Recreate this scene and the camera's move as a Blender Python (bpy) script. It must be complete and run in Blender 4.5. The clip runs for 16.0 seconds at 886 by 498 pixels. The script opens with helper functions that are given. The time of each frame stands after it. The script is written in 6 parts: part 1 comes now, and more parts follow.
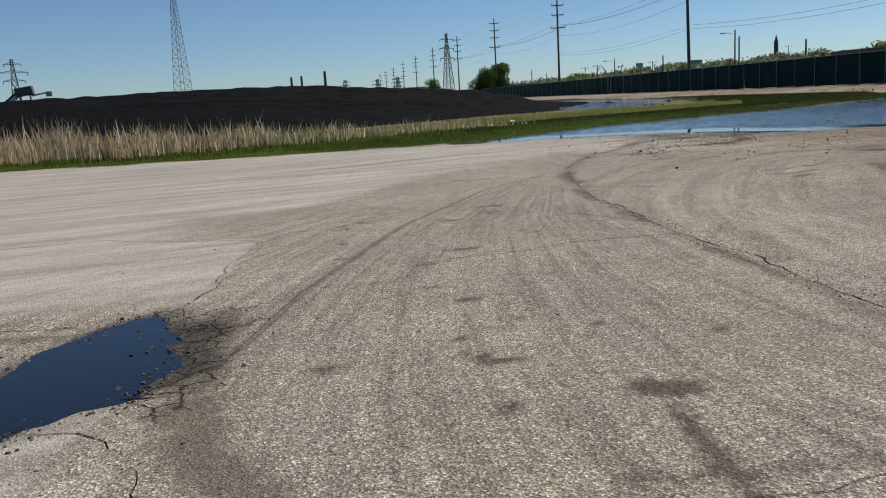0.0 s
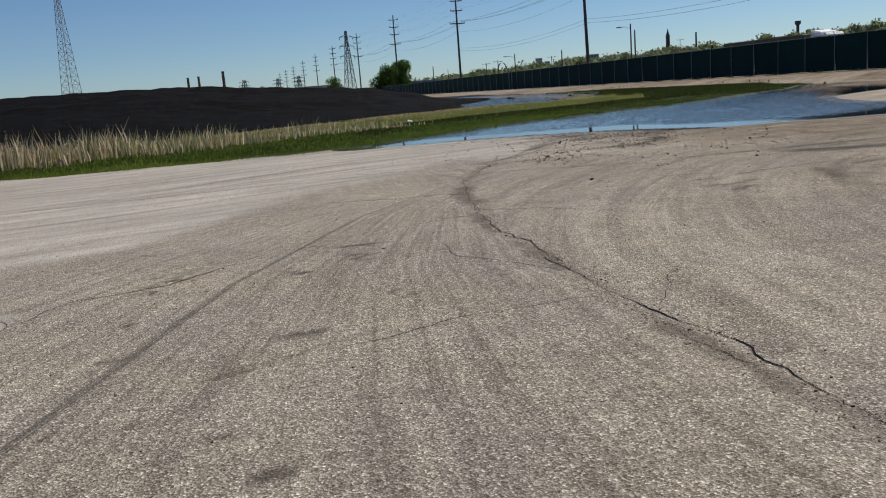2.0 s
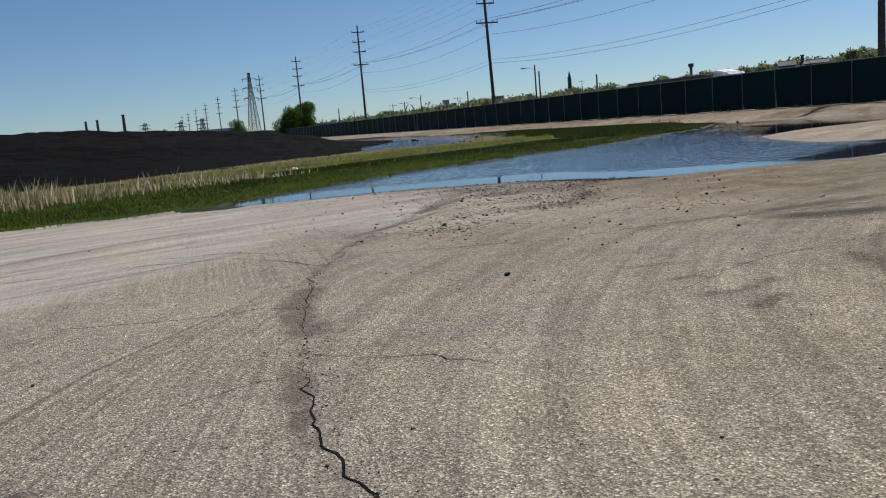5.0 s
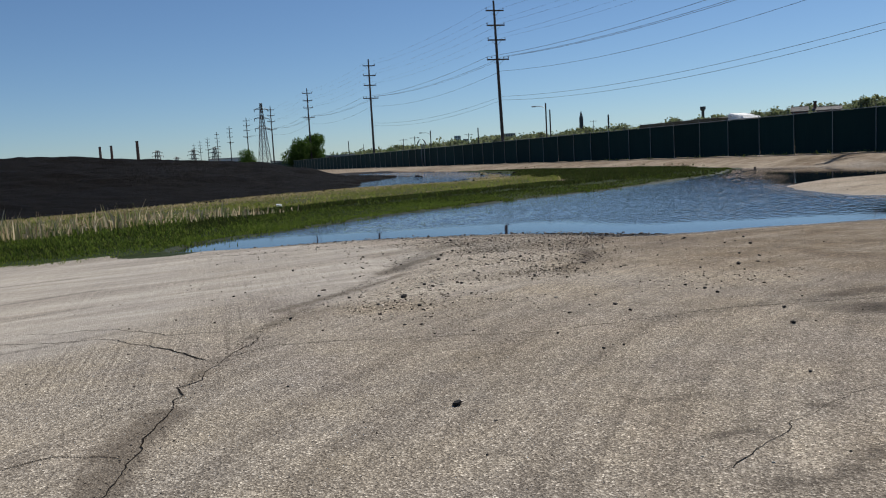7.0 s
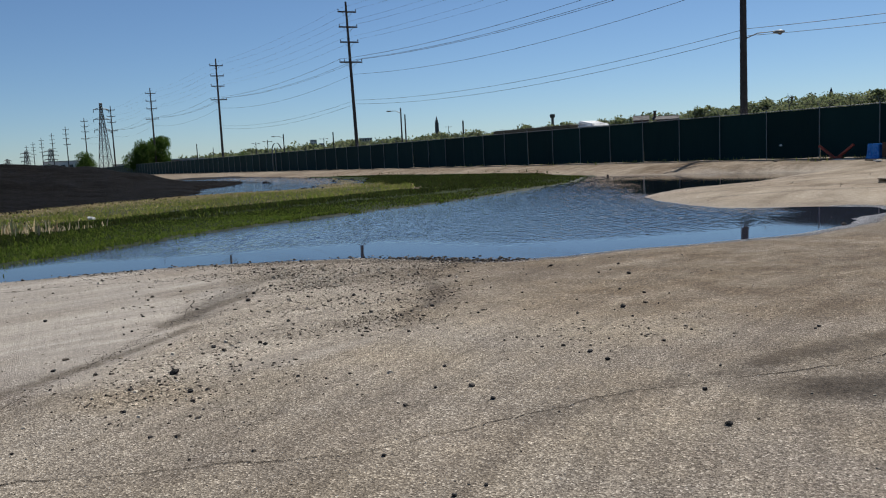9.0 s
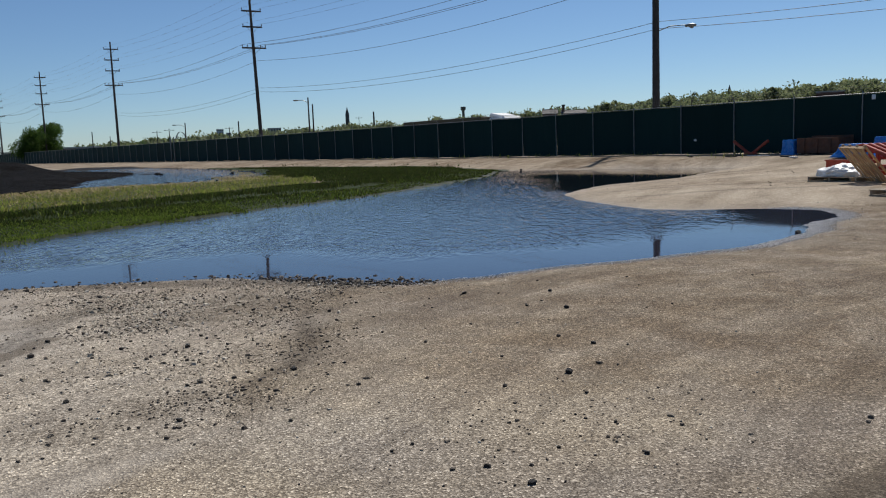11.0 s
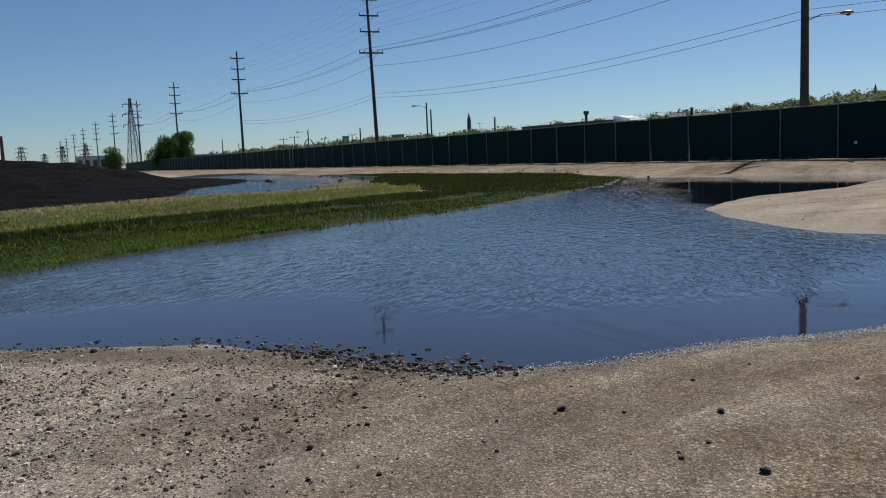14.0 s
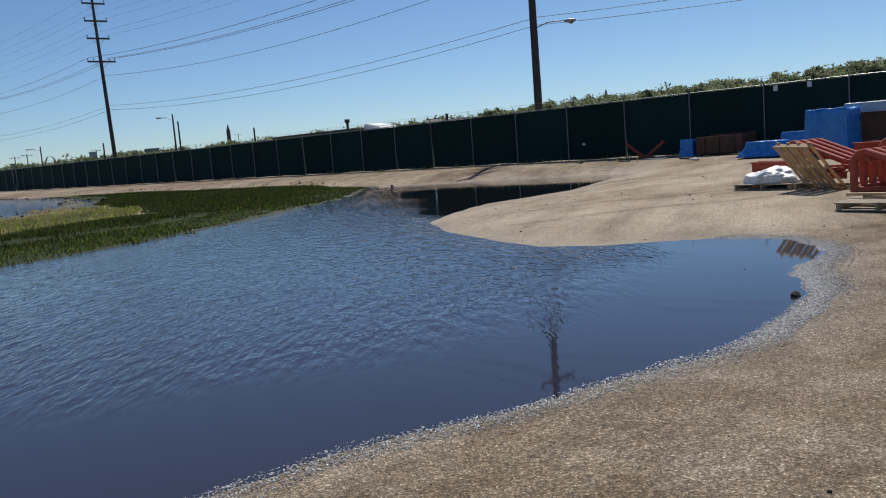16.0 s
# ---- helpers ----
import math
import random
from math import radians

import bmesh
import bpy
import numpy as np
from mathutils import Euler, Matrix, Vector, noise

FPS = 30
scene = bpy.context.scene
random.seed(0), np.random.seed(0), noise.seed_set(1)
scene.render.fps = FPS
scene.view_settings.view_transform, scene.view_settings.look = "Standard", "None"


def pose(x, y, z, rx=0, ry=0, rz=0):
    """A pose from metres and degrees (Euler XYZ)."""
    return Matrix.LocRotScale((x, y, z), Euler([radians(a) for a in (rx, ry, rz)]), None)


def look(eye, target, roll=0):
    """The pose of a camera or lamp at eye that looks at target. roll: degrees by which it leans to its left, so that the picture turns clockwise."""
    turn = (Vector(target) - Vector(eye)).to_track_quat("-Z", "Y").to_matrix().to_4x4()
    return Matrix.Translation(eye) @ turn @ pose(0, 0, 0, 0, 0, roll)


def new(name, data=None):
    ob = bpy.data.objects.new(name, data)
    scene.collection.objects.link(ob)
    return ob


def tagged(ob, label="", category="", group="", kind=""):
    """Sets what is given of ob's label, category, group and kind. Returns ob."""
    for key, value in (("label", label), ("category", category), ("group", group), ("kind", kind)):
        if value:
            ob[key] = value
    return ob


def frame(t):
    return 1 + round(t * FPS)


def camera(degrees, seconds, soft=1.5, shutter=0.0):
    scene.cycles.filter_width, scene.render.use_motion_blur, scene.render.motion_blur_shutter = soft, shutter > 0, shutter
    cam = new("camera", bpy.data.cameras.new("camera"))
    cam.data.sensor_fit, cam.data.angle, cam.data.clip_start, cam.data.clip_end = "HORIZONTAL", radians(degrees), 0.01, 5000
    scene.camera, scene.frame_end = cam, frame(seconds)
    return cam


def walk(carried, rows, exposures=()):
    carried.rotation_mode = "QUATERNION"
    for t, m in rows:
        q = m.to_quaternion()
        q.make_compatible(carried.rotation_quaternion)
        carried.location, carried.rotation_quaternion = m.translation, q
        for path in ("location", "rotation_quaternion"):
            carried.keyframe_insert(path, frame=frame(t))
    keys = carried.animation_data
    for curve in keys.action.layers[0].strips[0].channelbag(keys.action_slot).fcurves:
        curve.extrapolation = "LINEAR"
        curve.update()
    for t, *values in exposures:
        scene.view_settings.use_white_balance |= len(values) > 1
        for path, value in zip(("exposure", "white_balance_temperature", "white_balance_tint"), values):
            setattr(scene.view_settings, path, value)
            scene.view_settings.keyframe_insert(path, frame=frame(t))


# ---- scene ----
cam = camera(56.4, 16.0, soft=1.1)
PATH = [
    (0, (-0.243, -0.89, 1.355), (-0.152, 1.075, 0.995), -3.4),
    (0.5, (-0.105, -0.283, 1.335), (-0.043, 1.681, 0.96), -3.9),
    (1, (0.016, 0.341, 1.362), (0.134, 2.298, 0.964), -4.4),
    (1.5, (0.258, 0.94, 1.388), (0.543, 2.882, 1.006), -4.1),
    (2, (0.408, 1.553, 1.385), (0.715, 3.492, 1.004), -4.5),
    (2.5, (0.622, 2.112, 1.415), (0.993, 4.048, 1.077), -4.1),
    (3, (0.785, 2.781, 1.381), (1.155, 4.716, 1.038), -4.1),
    (3.5, (1.063, 3.583, 1.351), (1.539, 5.502, 1.046), -4.1),
    (3.7, (1.191, 3.88, 1.37), (1.7, 5.788, 1.055), -4.9),
    (5.8, (2.293, 6.63, 1.354), (2.822, 8.536, 1.058), -4.8),
    (6, (2.418, 6.843, 1.388), (2.933, 8.752, 1.087), -4.6),
    (6.5, (2.687, 7.382, 1.388), (3.205, 9.302, 1.175), -3.6),
    (7, (3.023, 7.879, 1.415), (3.537, 9.799, 1.197), -3.2),
    (7.5, (3.312, 8.409, 1.421), (3.824, 10.331, 1.214), -2.8),
    (8, (3.572, 8.957, 1.444), (4.233, 10.833, 1.237), -2.5),
    (8.5, (3.874, 9.487, 1.466), (4.608, 11.336, 1.253), -2.9),
    (9, (4.14, 10.045, 1.476), (4.976, 11.849, 1.251), -2.8),
    (9.5, (4.512, 10.552, 1.479), (5.46, 12.296, 1.234), -2.5),
    (9.7, (4.655, 10.807, 1.461), (5.614, 12.546, 1.226), -2.3),
    (11.8, (5.941, 13.033, 1.499), (6.983, 14.72, 1.233), -2.4),
    (12, (6.053, 13.282, 1.476), (6.954, 15.051, 1.235), -2.9),
    (12.5, (6.355, 13.923, 1.463), (6.874, 15.844, 1.257), -3.4),
    (13, (6.701, 14.378, 1.468), (7.123, 16.323, 1.269), -3.0),
    (13.5, (7.046, 14.848, 1.436), (7.507, 16.783, 1.226), -3.2),
    (14, (7.513, 15.121, 1.442), (8.278, 16.955, 1.213), -2.5),
    (14.5, (7.993, 15.404, 1.453), (9.028, 17.096, 1.196), -2.6),
    (15, (8.508, 15.667, 1.466), (9.675, 17.275, 1.244), -3.8),
    (15.5, (9.012, 15.964, 1.458), (10.176, 17.574, 1.226), -4.0),
    (16, (9.508, 16.255, 1.48), (10.744, 17.809, 1.238), -4.5),
]
walk(cam, [(t, look(eye, target, roll)) for t, eye, target, roll in PATH], [(0.0, 0.03, 6500, 10), (2.5, -0.06, 6500, 10), (8.0, 0.02, 6500, 10), (13.5, -0.06, 6500, 10), (14.5, -0.12, 6500, 10), (15.2, 0.02, 6500, 10), (16.0, 0.10, 6500, 10)])

# ---- world and sun ----
SUN_AZ, SUN_EL = 57.0, 52.0          # degrees from +y towards +x, and above the horizon
world = bpy.data.worlds.new("world")
scene.world = world
world.use_nodes = True
wn = world.node_tree
sky = wn.nodes.new("ShaderNodeTexSky")
sky.sky_type = "NISHITA"
sky.sun_disc = False
sky.sun_elevation = radians(SUN_EL)
sky.sun_rotation = radians(SUN_AZ)
sky.altitude = 150
sky.air_density, sky.dust_density, sky.ozone_density = 0.8, 0.18, 5.0
tint = wn.nodes.new("ShaderNodeMix")
tint.data_type, tint.blend_type = "RGBA", "MULTIPLY"
tint.inputs[0].default_value = 1.0
tint.inputs[7].default_value = (0.90, 1.0, 1.06, 1)
wn.links.new(sky.outputs[0], tint.inputs[6])
wn.links.new(tint.outputs[2], wn.nodes["Background"].inputs[0])
wn.nodes["Background"].inputs[1].default_value = 0.076
sun = new("sun", bpy.data.lights.new("sun", "SUN"))
sun.data.energy, sun.data.angle, sun.data.color = 4.5, radians(0.53), (1.0, 0.95, 0.87)
sa, se = radians(SUN_AZ), radians(SUN_EL)
sun.matrix_world = look((60 * math.sin(sa) * math.cos(se), 60 * math.cos(sa) * math.cos(se), 60 * math.sin(se)), (0, 0, 0))
scene.view_settings.exposure = 0.0

# ---- small tools ----
rng = np.random.default_rng(7)


class Nodes:
    """A short way to write node materials."""

    def __init__(self, name, rough=0.8, metal=0.0):
        self.mat = bpy.data.materials.new(name)
        self.mat.use_nodes = True
        self.t = self.mat.node_tree
        self.bsdf = self.t.nodes["Principled BSDF"]
        self.bsdf.inputs["Roughness"].default_value = rough
        self.bsdf.inputs["Metallic"].default_value = metal
        self.pos = self.t.nodes.new("ShaderNodeTexCoord").outputs["Object"]

    def put(self, socket, value):
        if isinstance(value, bpy.types.NodeSocket):
            self.t.links.new(value, socket)
        elif isinstance(value, (tuple, list)) and len(value) == 3 and socket.type == "RGBA":
            socket.default_value = (*value, 1)
        else:
            socket.default_value = value

    def world_pos(self):
        self.pos = self.t.nodes.new("ShaderNodeNewGeometry").outputs["Position"]
        return self

    def noise(self, scale, detail=4.0, rough=0.55, stretch=None, color=False):
        n = self.t.nodes.new("ShaderNodeTexNoise")
        n.inputs["Scale"].default_value, n.inputs["Detail"].default_value, n.inputs["Roughness"].default_value = scale, detail, rough
        self.put(n.inputs["Vector"], self.stretched(stretch))
        return n.outputs["Color" if color else 0]

    def stretched(self, stretch):
        if not stretch:
            return self.pos
        m = self.t.nodes.new("ShaderNodeMapping")
        m.inputs["Scale"].default_value = stretch[:3]
        if len(stretch) > 3:      # turned first, then stretched
            m.vector_type = "TEXTURE"
            m.inputs["Scale"].default_value = [1.0 / k for k in stretch[:3]]
            m.inputs["Rotation"].default_value = (0, 0, radians(stretch[3]))
        self.put(m.inputs["Vector"], self.pos)
        return m.outputs[0]

    def cells(self, scale, out="Color", feature="F1", stretch=None, rand=1.0):
        v = self.t.nodes.new("ShaderNodeTexVoronoi")
        v.feature = feature
        v.inputs["Scale"].default_value, v.inputs["Randomness"].default_value = scale, rand
        self.put(v.inputs["Vector"], self.stretched(stretch))
        return v.outputs[out]

    def ramp(self, value, *stops):
        r = self.t.nodes.new("ShaderNodeValToRGB")
        e = r.color_ramp.elements
        while len(e) < len(stops):
            e.new(0.5)
        for k, (p, c) in enumerate(stops):
            e[k].position = p
            e[k].color = (*c, 1) if isinstance(c, tuple) else (c, c, c, 1)
        self.put(r.inputs[0], value)
        return r.outputs[0]

    def mix(self, fac, a, b, mode="MIX"):
        m = self.t.nodes.new("ShaderNodeMix")
        m.data_type, m.blend_type = "RGBA", mode
        self.put(m.inputs[0], fac)
        self.put(m.inputs[6], a if not isinstance(a, float) else (a, a, a))
        self.put(m.inputs[7], b if not isinstance(b, float) else (b, b, b))
        return m.outputs[2]

    def math(self, op, a, b=0.0, clamp=False):
        m = self.t.nodes.new("ShaderNodeMath")
        m.operation, m.use_clamp = op, clamp
        self.put(m.inputs[0], a)
        self.put(m.inputs[1], b)
        return m.outputs[0]

    def attr(self, name, channel=None):
        a = self.t.nodes.new("ShaderNodeAttribute")
        a.attribute_name = name
        if channel is None:
            return a.outputs["Fac"]
        s = self.t.nodes.new("ShaderNodeSeparateColor")
        self.put(s.inputs[0], a.outputs["Color"])
        return s.outputs[channel]

    def vector(self, name):
        a = self.t.nodes.new("ShaderNodeAttribute")
        a.attribute_name = name
        return a.outputs["Vector"]

    def vector_x(self, name):
        s = self.t.nodes.new("ShaderNodeSeparateXYZ")
        self.put(s.inputs[0], self.vector(name))
        return self.math("ADD", s.outputs[0], 0.5)

    def first(self, color):
        s = self.t.nodes.new("ShaderNodeSeparateColor")
        self.put(s.inputs[0], color)
        return s.outputs[0]

    def island(self):
        return self.t.nodes.new("ShaderNodeNewGeometry").outputs["Random Per Island"]

    def each(self):
        return self.t.nodes.new("ShaderNodeObjectInfo").outputs["Random"]

    def bump(self, height, strength=0.5, distance=0.01, after=None):
        b = self.t.nodes.new("ShaderNodeBump")
        b.inputs["Strength"].default_value, b.inputs["Distance"].default_value = strength, distance
        self.put(b.inputs["Height"], height)
        if after:
            self.put(b.inputs["Normal"], after)
        return b.outputs[0]

    def done(self, color, rough=None, normal=None, **more):
        self.put(self.bsdf.inputs["Base Color"], color)
        if rough is not None:
            self.put(self.bsdf.inputs["Roughness"], rough)
        if normal is not None:
            self.put(self.bsdf.inputs["Normal"], normal)
        for k, v in more.items():
            self.put(self.bsdf.inputs[k.replace("_", " ")], v)
        return self.mat


def worn(name, base, second, rough=0.7, scale=6.0, fine=60.0, relief=0.3, metal=0.0, depth=0.004):
    """A painted or raw surface with stains at two scales and a fine relief."""
    n = Nodes(name, rough, metal)
    big = n.ramp(n.noise(scale, 5), (0.35, 0.0), (0.68, 1.0))
    col = n.mix(n.first(big), base, second)
    grain = n.noise(fine, 3)
    col = n.mix(0.35, col, n.ramp(grain, (0.3, 0.55), (0.7, 1.35)), "MULTIPLY")
    n2 = n.ramp(n.noise(scale * 2.3, 3), (0.3, max(rough - 0.15, 0.02)), (0.7, min(rough + 0.12, 1.0)))
    return n.done(col, n.first(n2), n.bump(grain, relief, depth))


def leafy(name, *tones, rough=0.65, sheen=0.1):
    """Leaves or blades whose tone differs from blade to blade."""
    n = Nodes(name, rough)
    step = 1.0 / max(len(tones) - 1, 1)
    col = n.ramp(n.island(), *[(k * step, c) for k, c in enumerate(tones)])
    col = n.mix(0.5, col, n.ramp(n.noise(0.35, 3), (0.3, 0.6), (0.7, 1.3)), "MULTIPLY")
    n.done(col, None, None, Specular_IOR_Level=sheen)
    glow = n.t.nodes.new("ShaderNodeBsdfTranslucent")
    n.put(glow.inputs["Color"], col)
    both = n.t.nodes.new("ShaderNodeMixShader")
    both.inputs[0].default_value = 0.6
    n.put(both.inputs[1], n.bsdf.outputs[0])
    n.put(both.inputs[2], glow.outputs[0])
    n.put(n.t.nodes["Material Output"].inputs["Surface"], both.outputs[0])
    return n.mat


def part(name, bm, material, parent=None, label="", smooth=False):
    """Links a bmesh as one mesh object, under a thing or a part."""
    me = bpy.data.meshes.new(name)
    bm.to_mesh(me)
    bm.free()
    return mesh_part(name, me, material, parent, label, smooth)


def mesh_part(name, me, material, parent=None, label="", smooth=False):
    if material and not me.materials:
        me.materials.append(material)
    if smooth:
        me.polygons.foreach_set("use_smooth", [True] * len(me.polygons))
    ob = new(name, me)
    if parent:
        ob.parent = parent
    if label:
        ob["label"] = label
    return ob


def thing(name, m, label, category, group="", kind=""):
    ob = new(name)
    ob.empty_display_size = 0.2
    ob.matrix_basis = m
    return tagged(ob, label, category, group, kind)


def sheet(name, verts, faces):
    me = bpy.data.meshes.new(name)
    me.from_pydata([tuple(v) for v in verts], [], [tuple(f) for f in faces])
    me.update()
    return me


def box(bm, size, m=Matrix(), bevel=0.0):
    r = bmesh.ops.create_cube(bm, size=1.0, matrix=m @ Matrix.Diagonal((*size, 1)))
    if bevel:
        edges = list({e for v in r["verts"] for e in v.link_edges})
        bmesh.ops.bevel(bm, geom=edges, offset=bevel, segments=1, affect="EDGES", profile=0.7)
    return bm


def rod(bm, a, b, ra, rb=None, sides=8, cap=True):
    """A round bar from a to b, tapering from radius ra to rb."""
    a, b = Vector(a), Vector(b)
    m = Matrix.Translation((a + b) / 2) @ (b - a).to_track_quat("Z", "Y").to_matrix().to_4x4()
    bmesh.ops.create_cone(bm, cap_ends=cap, segments=sides, radius1=ra, radius2=ra if rb is None else rb, depth=(b - a).length, matrix=m)
    return bm


def inside(px, py, poly):
    """True where the points lie in the polygon."""
    res = np.zeros(px.shape, bool)
    j = len(poly) - 1
    for i in range(len(poly)):
        (xi, yi), (xj, yj) = poly[i], poly[j]
        if yi != yj:
            res ^= ((yi > py) != (yj > py)) & (px < (xj - xi) * (py - yi) / (yj - yi) + xi)
        j = i
    return res


def off_line(px, py, line, closed=False):
    """Distance to a broken line."""
    best = np.full(px.shape, 1e9)
    pts = list(line) + ([line[0]] if closed else [])
    for (ax, ay), (bx, by) in zip(pts, pts[1:]):
        dx, dy = bx - ax, by - ay
        s = np.clip(((px - ax) * dx + (py - ay) * dy) / (dx * dx + dy * dy + 1e-9), 0, 1)
        best = np.minimum(best, np.hypot(px - ax - s * dx, py - ay - s * dy))
    return best


def signed(px, py, poly):
    """Distance to a polygon's edge, negative inside."""
    d = off_line(px, py, poly, True)
    return np.where(inside(px, py, poly), -d, d)


def step(a, b, v):
    s = np.clip((v - a) / (b - a), 0, 1)
    return s * s * (3 - 2 * s)


def ripple(px, py, size, seed=0.0):
    """Smooth uneven values between about -1 and 1."""
    x, y = px / size + seed, py / size - 1.7 * seed
    return (np.sin(1.7 * x + 1.3 * np.sin(0.9 * y + seed)) + np.sin(2.3 * y + 1.1 * np.sin(1.2 * x + 2.0)) + np.sin(1.1 * (x + y) + 1.9 * np.sin(0.7 * x - 0.8 * y))) / 3


# ---- plan ----
POND = [(2.0, 23.75), (3.3, 23.45), (4.1, 23.35), (5.5, 23.15), (6.8, 22.75), (7.6, 22.4), (8.3, 22.1), (8.7, 21.6), (9.1, 20.9), (9.5, 20.35), (9.9, 20.05), (10.7, 19.88), (11.4, 19.84),
        (12.2, 19.69), (13.0, 19.58), (13.9, 19.48), (14.7, 19.38), (15.3, 19.47), (15.8, 19.57), (16.45, 19.77), (16.9, 20.07), (17.25, 20.37), (17.95, 20.62), (18.65, 20.78), (19.15, 21.2), (19.6, 21.85),
        (19.4, 22.6), (18.9, 23.2), (18.2, 23.8), (17.9, 24.6), (18.1, 25.6), (18.6, 27.0), (19.0, 28.2), (20.0, 29.8), (21.6, 31.0), (23.6, 32.1), (25.4, 32.4), (27.6, 32.8), (30.0, 34.0),
        (32.6, 35.2), (34.6, 35.0)]
POND += [(35.0, 36.6), (34.1, 39.0), (33.4, 41.5), (31.8, 43.3), (30.7, 45.1), (30.2, 47.4), (25.6, 42.0), (22.5, 39.5), (19.8, 37.4), (17.3, 35.4), (15.6, 34.4), (13.1, 33.0), (11.5, 32.2),
         (8.7, 30.6), (6.9, 29.3), (5.8, 28.1), (4.8, 27.2), (4.2, 26.4), (3.4, 26.1), (2.6, 25.2)]
MARSH = [(-60, 19.5), (-30, 21.3), (-14, 22.3), (-7, 22.9), (-3, 22.8), (0, 22.7), (2.0, 23.4), (2.4, 25.2), (3.4, 26.1), (4.8, 27.2), (6.9, 29.3), (8.7, 30.6), (11.5, 32.2), (15.6, 34.4), (19.8, 37.4), (25.6, 42),
         (30.2, 47.4), (31.5, 56), (29.5, 75), (25.5, 88), (24.5, 74), (22.5, 64), (21.0, 54), (20.4, 48), (19.3, 45.2), (17, 43.4), (14, 41.8), (10.8, 40.2), (8, 39.0), (5.6, 37.2), (3, 35), (0, 33), (-6, 31), (-14, 31), (-30, 30), (-60, 29)]
BANK = [(-60, 29), (-30, 30), (-14, 31), (-6, 31), (0, 33), (3, 35), (5.6, 37.2), (8, 39.0), (10.8, 40.2), (14, 41.8), (17, 43.4), (19.3, 45.2), (20.4, 48), (21.0, 54), (22.5, 64), (24.5, 74), (22, 68), (17.5, 55), (14, 54), (9, 54), (5, 51.5), (1, 46.5), (-4, 42.5),
        (-12, 38.5), (-30, 37), (-60, 36)]
FARPOND = [(11.4, 62), (12.6, 57.8), (15, 55.2), (18, 56.6), (21.3, 62), (24.3, 70), (25.5, 83), (25.5, 100), (23.6, 112), (18.6, 108), (17.8, 95), (18.0, 84), (19.0, 76), (18.3, 72.8), (16.6, 70.6), (15, 69.6), (13.4, 68.4)]
ALLIGATOR = [(-2.1, 5.1), (-1.75, 4.75), (-1.2, 5.0), (-1.05, 4.0), (-1.1, 3.2), (-1.1, 2.6), (-1.3, 2.3), (-1.55, 2.75), (-1.6, 3.15), (-1.7, 3.7), (-1.95, 4.5)]
PUDDLE = [(-2.9, 2.55), (-2.5, 2.42), (-2.2, 2.6), (-2.03, 2.82), (-1.92, 3.0), (-1.74, 3.13), (-1.72, 3.5), (-1.84, 4.15), (-2.06, 4.68), (-2.28, 4.38), (-2.42, 4.0), (-2.44, 3.6), (-2.5, 3.3), (-2.9, 3.1)]
FENCE_A, FENCE_STEP = (38.02, 45.62), (0.287, -3.03)     # one post, and the way to the next one
WATER_Z = -0.03
SLOUGH = [(4.6, 33.3), (6.2, 34.2), (7.7, 34.3), (9.2, 35.3), (11.0, 36.2), (13.0, 37.1), (15.5, 38.2), (17.7, 39.0), (19.6, 40.5)]
CRACK = [(2.55, 2.2), (2.5, 3.6), (2.5, 4.3), (2.43, 5.1), (2.36, 5.9), (2.38, 6.9), (2.3, 7.6), (2.3, 8.6), (2.2, 9.5), (2.3, 10.6), (2.45, 11.9), (2.6, 13.0), (2.9, 14.1), (3.35, 15.4), (3.9, 16.4), (4.6, 17.5),
         (5.2, 18.6), (5.45, 19.8)]


def fence_x(y):
    return FENCE_A[0] + (y - FENCE_A[1]) * FENCE_STEP[0] / FENCE_STEP[1]


